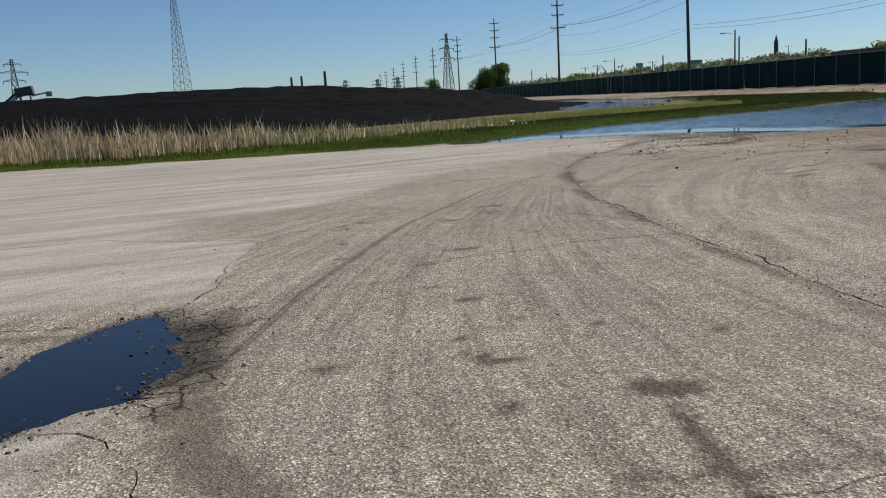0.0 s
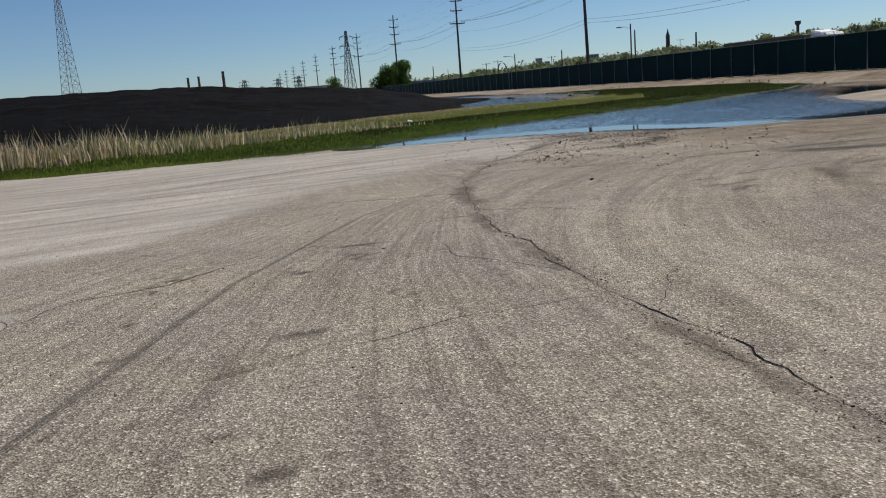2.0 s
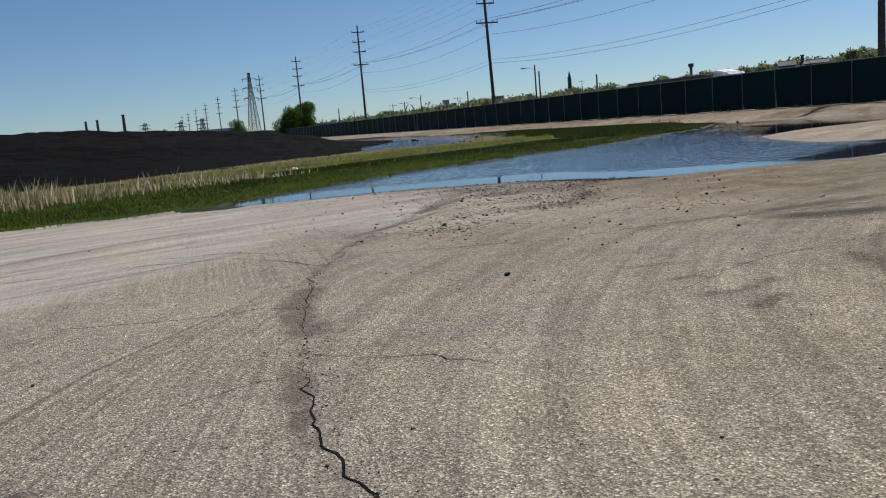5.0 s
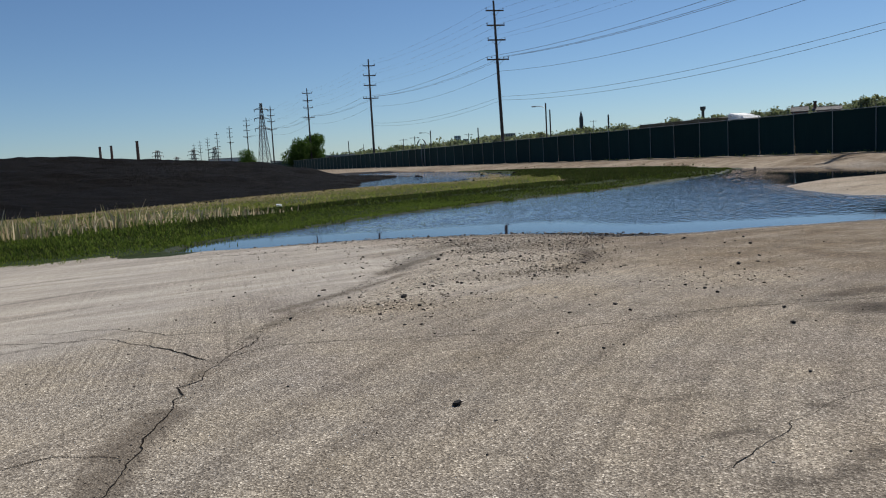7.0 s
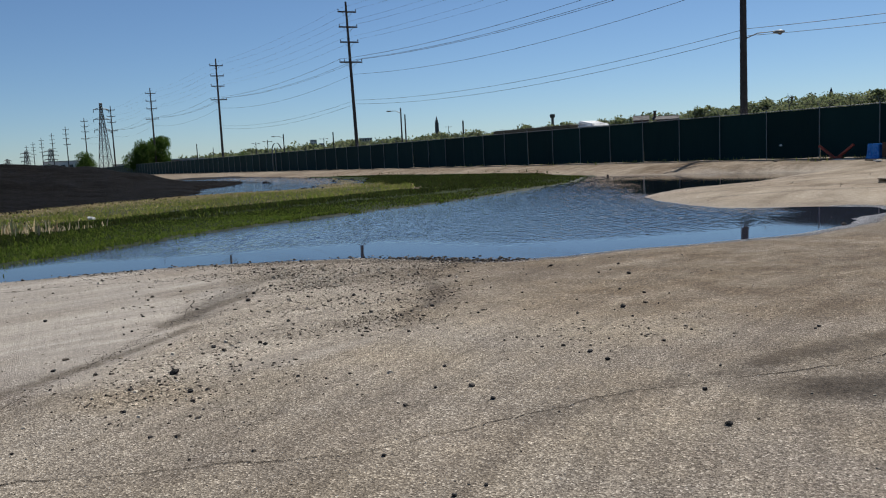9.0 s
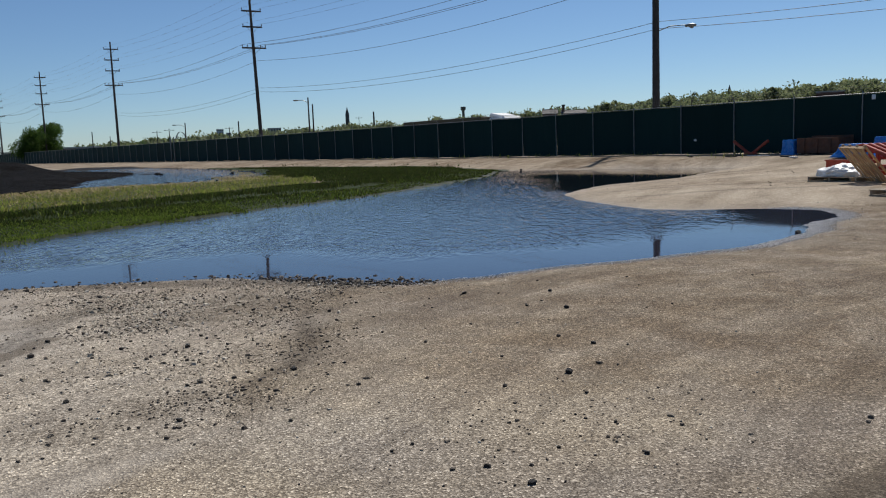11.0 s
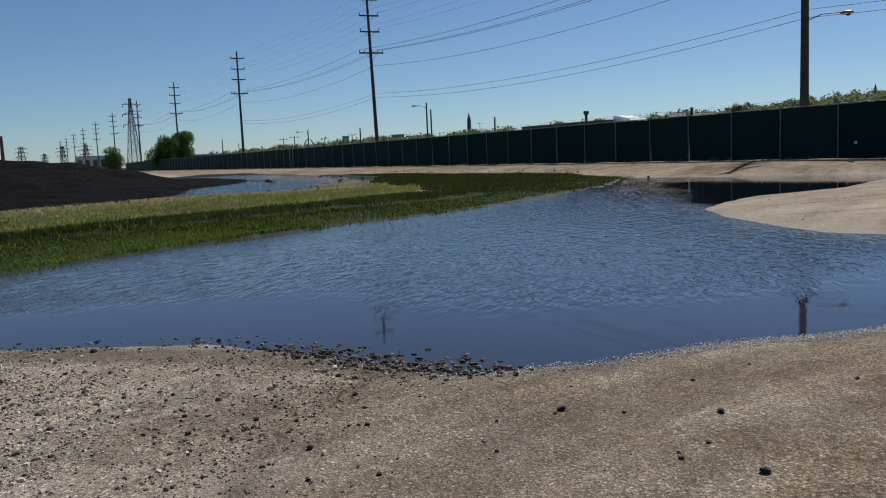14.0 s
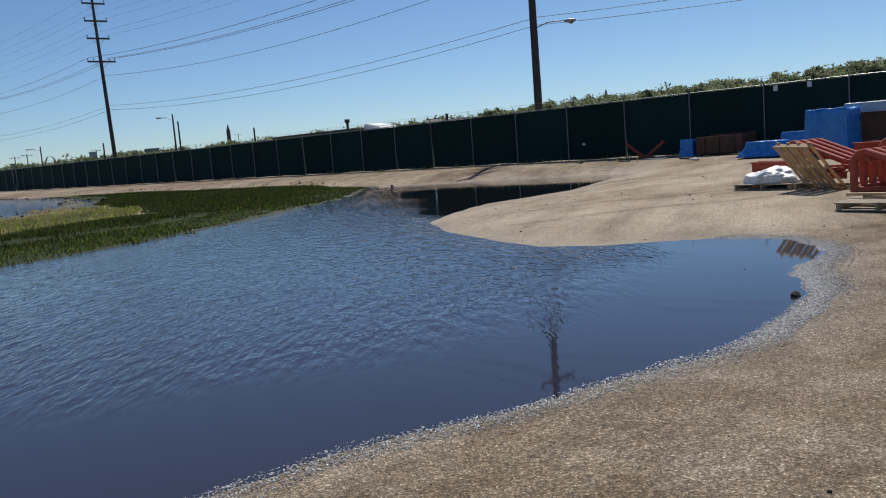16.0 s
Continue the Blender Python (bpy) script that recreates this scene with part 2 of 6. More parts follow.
def ground_z(px, py):
    """Height of the ground."""
    px, py = np.asarray(px, float), np.asarray(py, float)
    wob = 0.12 * ripple(px, py, 0.5) + 0.06 * ripple(px, py, 0.17, 3.0)
    s = signed(px, py, POND) + wob * np.clip(12.0 / (py + 1.0), 0.3, 1.0)
    z = np.where(s > 0, np.minimum(WATER_Z + 0.05 * s, 0.0), WATER_Z + np.maximum(0.07 * s, -0.35))
    right = step(17.5, 21.0, px) * step(19.0, 23.0, py)
    z = z + right * np.clip(0.04 * (s - 0.3), 0, 0.13)
    near = fence_x(py) - px
    z = z + 0.30 * step(7.5, 1.5, near) * (s > 0) * step(14, 30, py)
    m = signed(px, py, MARSH)
    wet = 0.012 + 0.025 * ripple(px, py, 2.6, 5.0) + 0.02 * ripple(px, py, 0.8, 2.0)
    wet = wet + 0.06 * step(3.0, 0.0, m + 3.0)
    z = np.where((m < 0) & (s > 0), np.maximum(wet, -0.08), z)
    z = z - 0.11 * np.exp(-(off_line(px, py, SLOUGH) / (1.15 - 0.5 * step(7.8, 10.5, px))) ** 4) * (m < 0)
    b = signed(px, py, BANK)
    z = np.where(b < 0, 0.0 + 0.05 * step(0, 3.0, -b) + 0.02 * ripple(px, py, 1.3, 1.0), z)
    f = signed(px, py, FARPOND) + 0.8 * ripple(px, py, 2.2, 4.0) + 0.5 * ripple(px, py, 0.8, 1.0)
    z = np.where(f < 1.0, np.minimum(z, 0.03 + 0.06 * f), z)
    u = signed(px, py, PUDDLE) + 0.07 * ripple(px, py, 0.20, 6.0) + 0.05 * ripple(px, py, 0.075, 2.0)
    z = np.where(u < 0.5, np.minimum(z, -0.03 + 0.05 * u + 0.005), z)
    c = off_line(px, py, CRACK)
    z = z - 0.022 * np.exp(-(c / 0.28) ** 2) * (py < 21)
    return z + 0.006 * ripple(px, py, 1.6, 8.0)


# ---- materials ----
def ground_material():
    n = Nodes("lot_ground", 0.9).world_pos()
    zone = lambda k: n.attr("zones", k)
    mark = lambda k: n.attr("marks", k)
    # exposed aggregate: pale and dark pebbles in grey binder
    peb = n.first(n.cells(92.0))
    peb2 = n.first(n.cells(170.0))
    stone = n.ramp(peb, (0.0, (0.070, 0.060, 0.050)), (0.30, (0.200, 0.178, 0.152)), (0.70, (0.385, 0.350, 0.302)), (0.92, (0.60, 0.555, 0.49)), (1.0, (0.98, 0.93, 0.85)))
    stone = n.mix(0.40, stone, n.ramp(peb2, (0.0, (0.06, 0.052, 0.045)), (0.55, (0.285, 0.258, 0.225)), (0.9, (0.47, 0.435, 0.39)), (1.0, (0.85, 0.81, 0.74))))
    joint = n.cells(92.0, "Distance", "DISTANCE_TO_EDGE")
    stone = n.mix(0.55, stone, n.ramp(joint, (0.0, 0.35), (0.16, 1.12)), "MULTIPLY")
    tint = n.ramp(n.noise(0.45, 5), (0.3, (0.88, 0.855, 0.86)), (0.5, (1.0, 0.975, 0.945)), (0.72, (1.16, 1.115, 1.06)))
    stone = n.mix(1.0, stone, tint, "MULTIPLY")
    ochre = n.ramp(n.noise(0.8, 5, 0.6), (0.42, 0.0), (0.66, 1.0))
    stone = n.mix(n.math("MULTIPLY", n.first(ochre), 0.5), stone, n.mix(1.0, stone, (1.04, 0.99, 0.87), "MULTIPLY"))
    blotch = n.ramp(n.noise(3.2, 6, 0.65), (0.3, (0.80, 0.78, 0.75)), (0.7, (1.17, 1.16, 1.12)))
    stone = n.mix(0.7, stone, blotch, "MULTIPLY")

    # wheel-swept streaks that follow the turning lanes
    def lane(name, scale, stretch, detail=4):
        keep, n.pos = n.pos, n.vector(name)
        out = n.noise(scale, detail, 0.6, stretch)
        n.pos = keep
        return out

    right = n.attr("right_lane")
    sweep = n.mix(right, lane("lane_in", 1.0, (9.0, 0.30, 1.0)), lane("lane_out", 1.0, (3.2, 0.16, 1.0)))
    fine = n.mix(right, lane("lane_in", 1.0, (38.0, 0.9, 1.0)), lane("lane_out", 1.0, (15.0, 0.5, 1.0)))
    stone = n.mix(n.math("MULTIPLY", n.attr("swept"), 0.85), stone, n.ramp(sweep, (0.32, (0.70, 0.68, 0.66)), (0.50, (1.0, 0.99, 0.97)), (0.70, (1.22, 1.21, 1.18))), "MULTIPLY")
    stone = n.mix(n.math("MULTIPLY", n.attr("swept"), 0.6), stone, n.ramp(fine, (0.32, 0.80), (0.68, 1.16)), "MULTIPLY")
    # bleached slab of the old lot, swept smoother
    pale = n.mix(n.noise(9.0, 6, 0.65), (0.36, 0.335, 0.30), (0.53, 0.495, 0.45))
    pale = n.mix(1.0, pale, n.ramp(n.noise(1.0, 6, 0.65, (0.3, 3.2, 1.0, 14)), (0.34, (0.70, 0.69, 0.68)), (0.62, (1.15, 1.14, 1.12))), "MULTIPLY")
    pale = n.mix(0.9, pale, n.ramp(n.noise(1.0, 5, 0.6, (0.13, 1.5, 1.0, 24)), (0.36, (0.72, 0.70, 0.68)), (0.5, (1.0, 0.99, 0.98)), (0.64, (1.26, 1.25, 1.23))), "MULTIPLY")
    pale = n.mix(0.36, pale, stone)
    slab_edge = n.math("ADD", mark(2), n.math("MULTIPLY", n.math("SUBTRACT", n.noise(2.2, 6, 0.65, (0.6, 1.8, 1.0, 12)), 0.5), 0.5))
    col = n.mix(n.math("MULTIPLY", n.first(n.ramp(slab_edge, (0.25, 0.0), (0.75, 1.0))), 0.85), stone, pale)
    # broken asphalt: a net of open cracks round the puddle
    keep = n.pos
    wob = n.mix(0.16, n.pos, n.noise(5.0, 5, 0.65, None, True), "ADD")
    n.pos = wob
    net = n.math("MINIMUM", n.cells(5.2, "Distance", "DISTANCE_TO_EDGE"), n.math("ADD", n.math("MULTIPLY", n.cells(12.0, "Distance", "DISTANCE_TO_EDGE"), 1.4), 0.02))
    n.pos = keep
    broken = n.math("ADD", n.attr("broken"), n.math("MULTIPLY", n.math("SUBTRACT", n.noise(3.6, 5, 0.7), 0.5), 1.5))
    gap = n.math("MULTIPLY", n.first(n.ramp(net, (0.0, 1.0), (0.012, 0.85), (0.05, 0.0))), n.first(n.ramp(broken, (0.48, 0.0), (0.66, 1.0))))
    # brown silt washed into the crack and the hollows
    silt_edge = n.math("ADD", n.attr("silt"), n.math("MULTIPLY", n.math("SUBTRACT", n.noise(4.5, 7, 0.7), 0.5), 1.2))
    silt = n.mix(n.noise(22.0, 5), (0.078, 0.062, 0.047), (0.155, 0.128, 0.098))
    silt = n.mix(0.75, silt, n.ramp(peb2, (0.0, 0.35), (0.6, 1.0), (1.0, 1.9)), "MULTIPLY")
    col = n.mix(n.math("MULTIPLY", n.first(n.ramp(silt_edge, (0.34, 0.0), (0.70, 1.0))), 0.74), col, silt)
    # sandy dirt
    sand = n.mix(n.noise(2.2, 6), (0.31, 0.255, 0.19), (0.49, 0.42, 0.33))
    sand = n.mix(0.45, sand, n.ramp(n.first(n.cells(38.0)), (0.0, (0.15, 0.12, 0.09)), (0.7, (0.33, 0.285, 0.225)), (1.0, (0.56, 0.51, 0.44))))
    sand = n.mix(0.9, sand, n.ramp(n.noise(0.55, 6, 0.65, (0.45, 1.7, 1.0, 28)), (0.35, (0.70, 0.67, 0.62)), (0.52, (1.0, 0.98, 0.95)), (0.66, (1.16, 1.15, 1.12))), "MULTIPLY")
    col = n.mix(zone(0), col, sand)
    # gravel bed: close-packed small stones
    bed = n.attr("bed")
    chips = n.ramp(n.first(n.cells(62.0)), (0.0, (0.42, 0.39, 0.34)), (0.45, (1.05, 1.01, 0.94)), (0.8, (1.40, 1.36, 1.28)), (1.0, (2.0, 1.95, 1.85)))
    chips = n.mix(0.7, chips, n.ramp(n.cells(62.0, "Distance", "DISTANCE_TO_EDGE"), (0.0, 0.40), (0.2, 1.15)), "MULTIPLY")
    col = n.mix(n.math("MULTIPLY", bed, 0.8), col, n.mix(1.0, col, chips, "MULTIPLY"))
    # oil and tyre stains with ragged edges
    ragged = n.math("ADD", mark(0), n.math("MULTIPLY", n.math("SUBTRACT", n.noise(13.0, 7, 0.72, (1.6, 0.8, 1.0, -12)), 0.5), 1.1))
    dark = n.math("ADD", n.math("MULTIPLY", mark(0), 0.26), n.math("MULTIPLY", n.first(n.ramp(ragged, (0.34, 0.0), (0.70, 1.0))), 0.58))
    col = n.mix(n.math("MULTIPLY", dark, 1.05, True), col, n.mix(n.first(n.cells(70.0)), (0.020, 0.016, 0.013), (0.10, 0.083, 0.066)))
    # brown grit tracked over the asphalt
    brown = n.math("MULTIPLY", n.attr("grit"), n.first(n.ramp(n.noise(1.5, 7, 0.7), (0.36, 0.30), (0.58, 1.05))))
    col = n.mix(brown, col, n.mix(1.0, col, (0.45, 0.38, 0.307), "MULTIPLY"))
    col = n.mix(n.math("MULTIPLY", gap, 0.92), col, (0.020, 0.016, 0.012))
    # grass soil and coal dust
    soil = n.mix(n.noise(3.0, 5), (0.012, 0.022, 0.005), (0.030, 0.045, 0.010))
    soil = n.mix(n.attr("straw"), soil, n.mix(n.noise(2.0, 6), (0.10, 0.085, 0.036), (0.20, 0.165, 0.08)))
    edge = n.math("ADD", zone(1), n.math("MULTIPLY", n.math("SUBTRACT", n.noise(2.5, 6, 0.7), 0.5), 0.9))
    col = n.mix(n.first(n.ramp(edge, (0.42, 0.0), (0.58, 1.0))), col, soil)
    coal = n.mix(n.noise(5.0, 6), (0.006, 0.0055, 0.0055), (0.018, 0.016, 0.015))
    edge = n.math("ADD", zone(2), n.math("MULTIPLY", n.math("SUBTRACT", n.noise(1.2, 6, 0.7), 0.5), 0.9))
    col = n.mix(n.first(n.ramp(edge, (0.4, 0.0), (0.6, 1.0))), col, coal)
    # damp margin
    wet = mark(1)
    col = n.mix(n.math("MULTIPLY", wet, 0.5), col, n.mix(1.0, col, (0.45, 0.42, 0.40), "MULTIPLY"))
    rough = n.math("SUBTRACT", 0.93, n.math("MULTIPLY", wet, 0.45))
    tread = n.first(n.ramp(n.vector_x("lane_in"), (0.44, 0.0), (0.475, 1.0), (0.525, 1.0), (0.56, 0.0)))
    grooves = n.first(n.ramp(lane("lane_in", 1.0, (70.0, 0.7, 1.0), 3), (0.42, 0.42), (0.56, 1.0)))
    tread = n.math("MULTIPLY", n.math("MULTIPLY", tread, grooves), n.attr("tread"))
    col = n.mix(n.math("MULTIPLY", tread, 0.8), col, (0.062, 0.055, 0.047))
    relief = n.bump(n.cells(92.0, "Distance"), 0.8, 0.007)
    relief = n.bump(n.noise(14.0, 6), 0.35, 0.012, relief)
    relief = n.bump(n.math("SUBTRACT", 1.0, gap), 0.8, 0.02, relief)
    return n.done(col, rough, relief, Specular_IOR_Level=0.15)


def water_material(name, wave=1.0, tone=(0.026, 0.026, 0.040)):
    n = Nodes(name, 0.035).world_pos()
    calm = n.attr("calm")
    w = n.noise(8.0, 2, 0.55, (1.9, 0.55, 1.0, -36))
    w2 = n.noise(1.8, 2, 0.5, (1.6, 0.7, 1.0, -34))
    strength = n.math("MULTIPLY", n.math("SUBTRACT", 1.0, calm), 1.0)
    b = n.t.nodes.new("ShaderNodeBump")
    b.inputs["Distance"].default_value = 0.022 * wave
    n.put(b.inputs["Height"], n.math("ADD", w, n.math("MULTIPLY", w2, 0.4)))
    n.put(b.inputs["Strength"], n.math("ADD", n.math("MULTIPLY", strength, 0.95), 0.012))
    # base colour drops to near black in the bay to deepen the fence's reflection
    return n.done(n.mix(n.attr("fence_reflection"), tone, (0.006, 0.006, 0.008)), None, b.outputs[0], IOR=1.333, Specular_IOR_Level=0.5)


def screen_material():
    n = Nodes("windscreen_fabric", 0.75)
    col = n.mix(n.noise(0.8, 4, 0.5, (1, 1, 0.4)), (0.0065, 0.0245, 0.0240), (0.0105, 0.036, 0.034))
    col = n.mix(0.5, col, n.ramp(n.each(), (0.0, 0.7), (1.0, 1.25)), "MULTIPLY")
    folds = n.noise(1.4, 3, 0.5, (1.0, 3.0, 0.35))
    return n.done(col, None, n.bump(folds, 0.5, 0.05), Specular_IOR_Level=0.10)


M = dict(
    ground=ground_material(),
    water=water_material("pond_water"),
    still=water_material("puddle_water", 0.3, (0.006, 0.008, 0.012)),
    screen=screen_material(),
    galv=worn("galvanised_steel", (0.24, 0.25, 0.25), (0.16, 0.165, 0.16), 0.5, 5, 90, 0.15, 0.6),
    pole=worn("weathered_pole_wood", (0.062, 0.055, 0.050), (0.040, 0.036, 0.033), 0.85, 3, 40, 0.5),
    arm=worn("crossarm_wood", (0.075, 0.058, 0.045), (0.045, 0.036, 0.03), 0.85, 3, 40, 0.5),
    wire=worn("wire_metal", (0.09, 0.09, 0.095), (0.13, 0.13, 0.13), 0.55, 3, 40, 0.1),
    porcelain=worn("insulator_porcelain", (0.10, 0.075, 0.06), (0.16, 0.14, 0.12), 0.25, 8, 60, 0.1),
    lattice=worn("tower_steel", (0.10, 0.11, 0.11), (0.16, 0.165, 0.165), 0.6, 2, 30, 0.1, 0.3),
    grass=leafy("marsh_grass_blades", (0.060, 0.100, 0.014), (0.088, 0.138, 0.019), (0.125, 0.175, 0.028), (0.16, 0.19, 0.046)),
    sedge=leafy("dark_sedge_blades", (0.018, 0.030, 0.007), (0.030, 0.046, 0.010), (0.046, 0.064, 0.016), (0.050, 0.050, 0.018)),
    moss=leafy("edge_grass_blades", (0.10, 0.145, 0.020), (0.14, 0.19, 0.028), (0.19, 0.22, 0.045)),
    turf=leafy("bank_grass_blades", (0.26, 0.235, 0.085), (0.19, 0.225, 0.045), (0.15, 0.21, 0.032), (0.28, 0.24, 0.10)),
    straw=leafy("dead_grass_blades", (0.26, 0.21, 0.10), (0.38, 0.31, 0.17), (0.47, 0.39, 0.23), (0.30, 0.25, 0.12)),
    reed=leafy("dry_reeds", (0.24, 0.17, 0.09), (0.50, 0.39, 0.24), (0.68, 0.57, 0.39), (0.36, 0.28, 0.17)),
    greenreed=leafy("green_reeds", (0.16, 0.19, 0.07), (0.24, 0.25, 0.11), (0.40, 0.34, 0.19), (0.12, 0.17, 0.05)),
    leaf=leafy("tree_leaves", (0.040, 0.082, 0.016), (0.068, 0.125, 0.024), (0.10, 0.165, 0.036), rough=0.5),
    # spring leaf tones made paler and bluer, with distance haze put into the colour
    spring=leafy("hazy_spring_woods_leaves", (0.135, 0.172, 0.084), (0.18, 0.215, 0.10), (0.225, 0.245, 0.125), (0.155, 0.175, 0.105)),
    bark=worn("bark", (0.10, 0.08, 0.065), (0.06, 0.05, 0.042), 0.9, 5, 40, 0.6),
)


def coal_material():
    n = Nodes("coal_mound", 0.85).world_pos()
    c = n.mix(n.noise(0.6, 7, 0.65, (0.3, 1.4, 2.5)), (0.0014, 0.0013, 0.0012), (0.0100, 0.0088, 0.0080))
    c = n.mix(n.first(n.ramp(n.noise(2.5, 6, 0.65, (0.5, 1.3, 1.0)), (0.52, 0.0), (0.72, 1.0))), c, (0.019, 0.0165, 0.0145))
    b = n.bump(n.noise(1.3, 9, 0.75, (0.5, 1.3, 1.0)), 1.0, 0.45)
    return n.done(c, None, n.bump(n.cells(9.0, "Distance"), 0.5, 0.05, b), Specular_IOR_Level=0.05)


M["coal"] = coal_material()


# ---- ground ----
def spaced(lo, a, b, hi, fine, grow=1.10):
    """Grid lines: fine between a and b, ever wider outside."""
    mid = np.arange(a, b + fine / 2, fine)
    up, w = [mid[-1]], fine
    while up[-1] < hi:
        w *= grow
        up.append(up[-1] + w)
    dn, w = [mid[0]], fine
    while dn[-1] > lo:
        w *= grow
        dn.append(dn[-1] - w)
    return np.array(dn[:0:-1] + list(mid) + up[1:])


gx, gy = spaced(-3500, -5.0, 21.0, 3500, 0.09, 1.07), spaced(-3500, 0.5, 25.0, 4200, 0.09, 1.07)
X, Y = np.meshgrid(gx, gy)
X, Y = X.ravel(), Y.ravel()
far = (np.hypot(X, Y) > 350)
Z = ground_z(X, Y)
Z[far] = np.minimum(Z[far], 0.0) - 0.2
nx, ny = len(gx), len(gy)
ii, jj = np.meshgrid(np.arange(nx - 1), np.arange(ny - 1))
q = (jj * nx + ii).ravel()
me = sheet("ground", np.column_stack((X, Y, Z)).tolist(), np.column_stack((q, q + 1, q + 1 + nx, q + nx)).tolist())
s_pond, s_marsh, s_bank = signed(X, Y, POND), signed(X, Y, MARSH), signed(X, Y, BANK)
near_dirt = step(7.2, 10.6, X + 0.3 * (Y - 16) + 1.0 * ripple(X, Y, 2.0)) * step(21.5, 19.5, Y) * step(12.5, 15.0, Y + 0.2 * X)
dirt = np.maximum(np.maximum(near_dirt * 0.2, step(16.0, 20.0, X) * step(19.0, 22.0, Y)), step(11, 5, fence_x(Y) - X) * (Y > 14))
dirt = np.maximum(dirt, (np.hypot(X, Y) > 90) * 0.9)
green = np.maximum(np.where(s_pond < 1.0, step(1.0, 0.2, s_marsh), step(0.1, -0.5, s_marsh)), step(0.3, -0.8, s_bank))
green = np.maximum(green, step(60, 120, np.hypot(X - 20, Y - 60)) * (X > fence_x(Y) + 8) * 0.9)
TOE = [(-60, 35), (-30, 36), (-12, 37.5), (-4, 41.5), (1, 45.5), (6, 50), (11, 54), (14, 54), (17, 55), (24, 70), (26, 90), (25, 120), (18, 125), (10, 110), (-60, 110)]
black = step(1.0, -2.0, signed(X, Y, TOE))
zones = np.column_stack((dirt, green * (black < 0.5), black, np.ones_like(X)))
shore = np.exp(-np.clip(s_pond, 0, None) / 0.35)
ARC = [(-1.35, 2.9), (-1.2, 4.0), (-1.0, 5.2), (-0.65, 6.6), (-0.25, 8.1), (0.3, 9.4), (1.0, 11.1), (1.7, 12.2), (2.4, 13.3)]
stain = 0.20 * np.exp(-(off_line(X, Y, ARC) / 0.13) ** 2)
for dx, w, k in ((0.75, 0.10, 0.22), (1.2, 0.2, 0.14), (1.9, 0.25, 0.16), (2.6, 0.2, 0.16)):
    stain = np.maximum(stain, k * np.exp(-(off_line(X, Y, [(x + dx * (1.4 - 0.09 * y), y) for x, y in ARC]) / w) ** 2))
inner = inside(X, Y, ARC + [(2.4, 12), (2.3, 9.5), (2.4, 6), (2.5, 2.0), (1.0, 0.0), (-1.0, 1.5)])
stain = np.maximum(stain, inner * 0.30)
stain = np.maximum(stain, 0.22 * np.exp(-(off_line(X, Y, CRACK) / 0.10) ** 2) * (Y < 20))
stain = np.maximum(stain, 0.24 * np.exp(-(off_line(X, Y, CRACK) / 0.5) ** 2) * (Y < 14))
for line, w, k in (([(9.6, 14.0), (8.7, 14.0), (8.0, 14.0), (7.3, 14.0), (6.6, 13.9)], 0.22, 0.5), ([(9.5, 13.1), (8.4, 13.25), (8.2, 13.4)], 0.35, 0.75), ([(0.82, 2.66), (0.97, 2.6)], 0.13, 1.0),
                   ([(0.85, 2.35), (0.85, 2.0), (0.82, 1.5)], 0.07, 0.8), ([(0.5, 1.75), (1.4, 1.8)], 0.09, 0.6), ([(-0.72, 3.3), (-0.66, 3.25)], 0.09, 0.8), ([(-0.75, 6.5), (-0.1, 6.9)], 0.1, 0.3),
                   ([(0.0, 5.9), (0.7, 6.3)], 0.10, 0.45), ([(1.1, 7.6), (1.2, 6.6)], 0.2, 0.35), ([(1.6, 8.2), (2.2, 7.4)], 0.1, 0.4), ([(5.2, 11.95), (5.6, 11.9)], 0.10, 0.5), ([(5.25, 11.3), (5.5, 11.32)], 0.11, 0.62), ([(5.95, 11.5), (6.1, 11.42)], 0.09, 0.6), ([(5.15, 10.7), (5.45, 10.66), (5.8, 10.85)], 0.12, 0.6), ([(6.6, 10.4), (6.9, 11.2)], 0.2, 0.6), ([(5.2, 10.2), (5.5, 10.4)], 0.12, 0.6), ([(7.6, 11.4), (8.1, 11.6)], 0.15, 0.6),
                   ([(7.4, 17.4), (7.9, 18.4), (8.5, 19.2)], 0.3, 0.45), ([(5.3, 18.4), (5.5, 19.2), (6.6, 20.8)], 0.3, 0.55), ([(-6, 12.2), (-2, 13.6), (2.0, 15.8)], 0.10, 0.5),
                   ([(-8, 14), (-3, 16.2), (1.5, 19)], 0.11, 0.55), ([(-9, 17.5), (-3, 18.8), (1, 20.6)], 0.11, 0.55), ([(-7, 13.4), (-2.5, 15.2), (1.6, 17.6)], 0.08, 0.5), ([(12.5, 17.0), (17, 16.6), (23, 18.5)], 0.5, 0.35), ([(19, 18.5), (22, 20.8), (26, 21.8)], 0.9, 0.7),
                   ([(11, 17.2), (14, 15.6), (20, 14.2)], 0.5, 0.4), ([(20.5, 29), (24, 26.5), (28, 25.5), (33, 27)], 0.3, 0.5), ([(19.6, 27), (23, 24.6), (27, 23.0)], 0.25, 0.5),
                   ([(24, 30), (29, 28), (35, 30)], 0.3, 0.45), ([(22, 31.3), (28, 32.4), (34, 33.5)], 0.3, 0.45), ([(30, 37.8), (36, 42), (35.5, 55)], 0.5, 0.3), ([(33, 36), (36.5, 38), (37, 48)], 0.4, 0.3),
                   ([(18.6, 24.5), (20, 22.6), (23, 20.6)], 0.5, 0.3)):
    stain = np.maximum(stain, k * np.exp(-(off_line(X, Y, line) / w) ** 2))
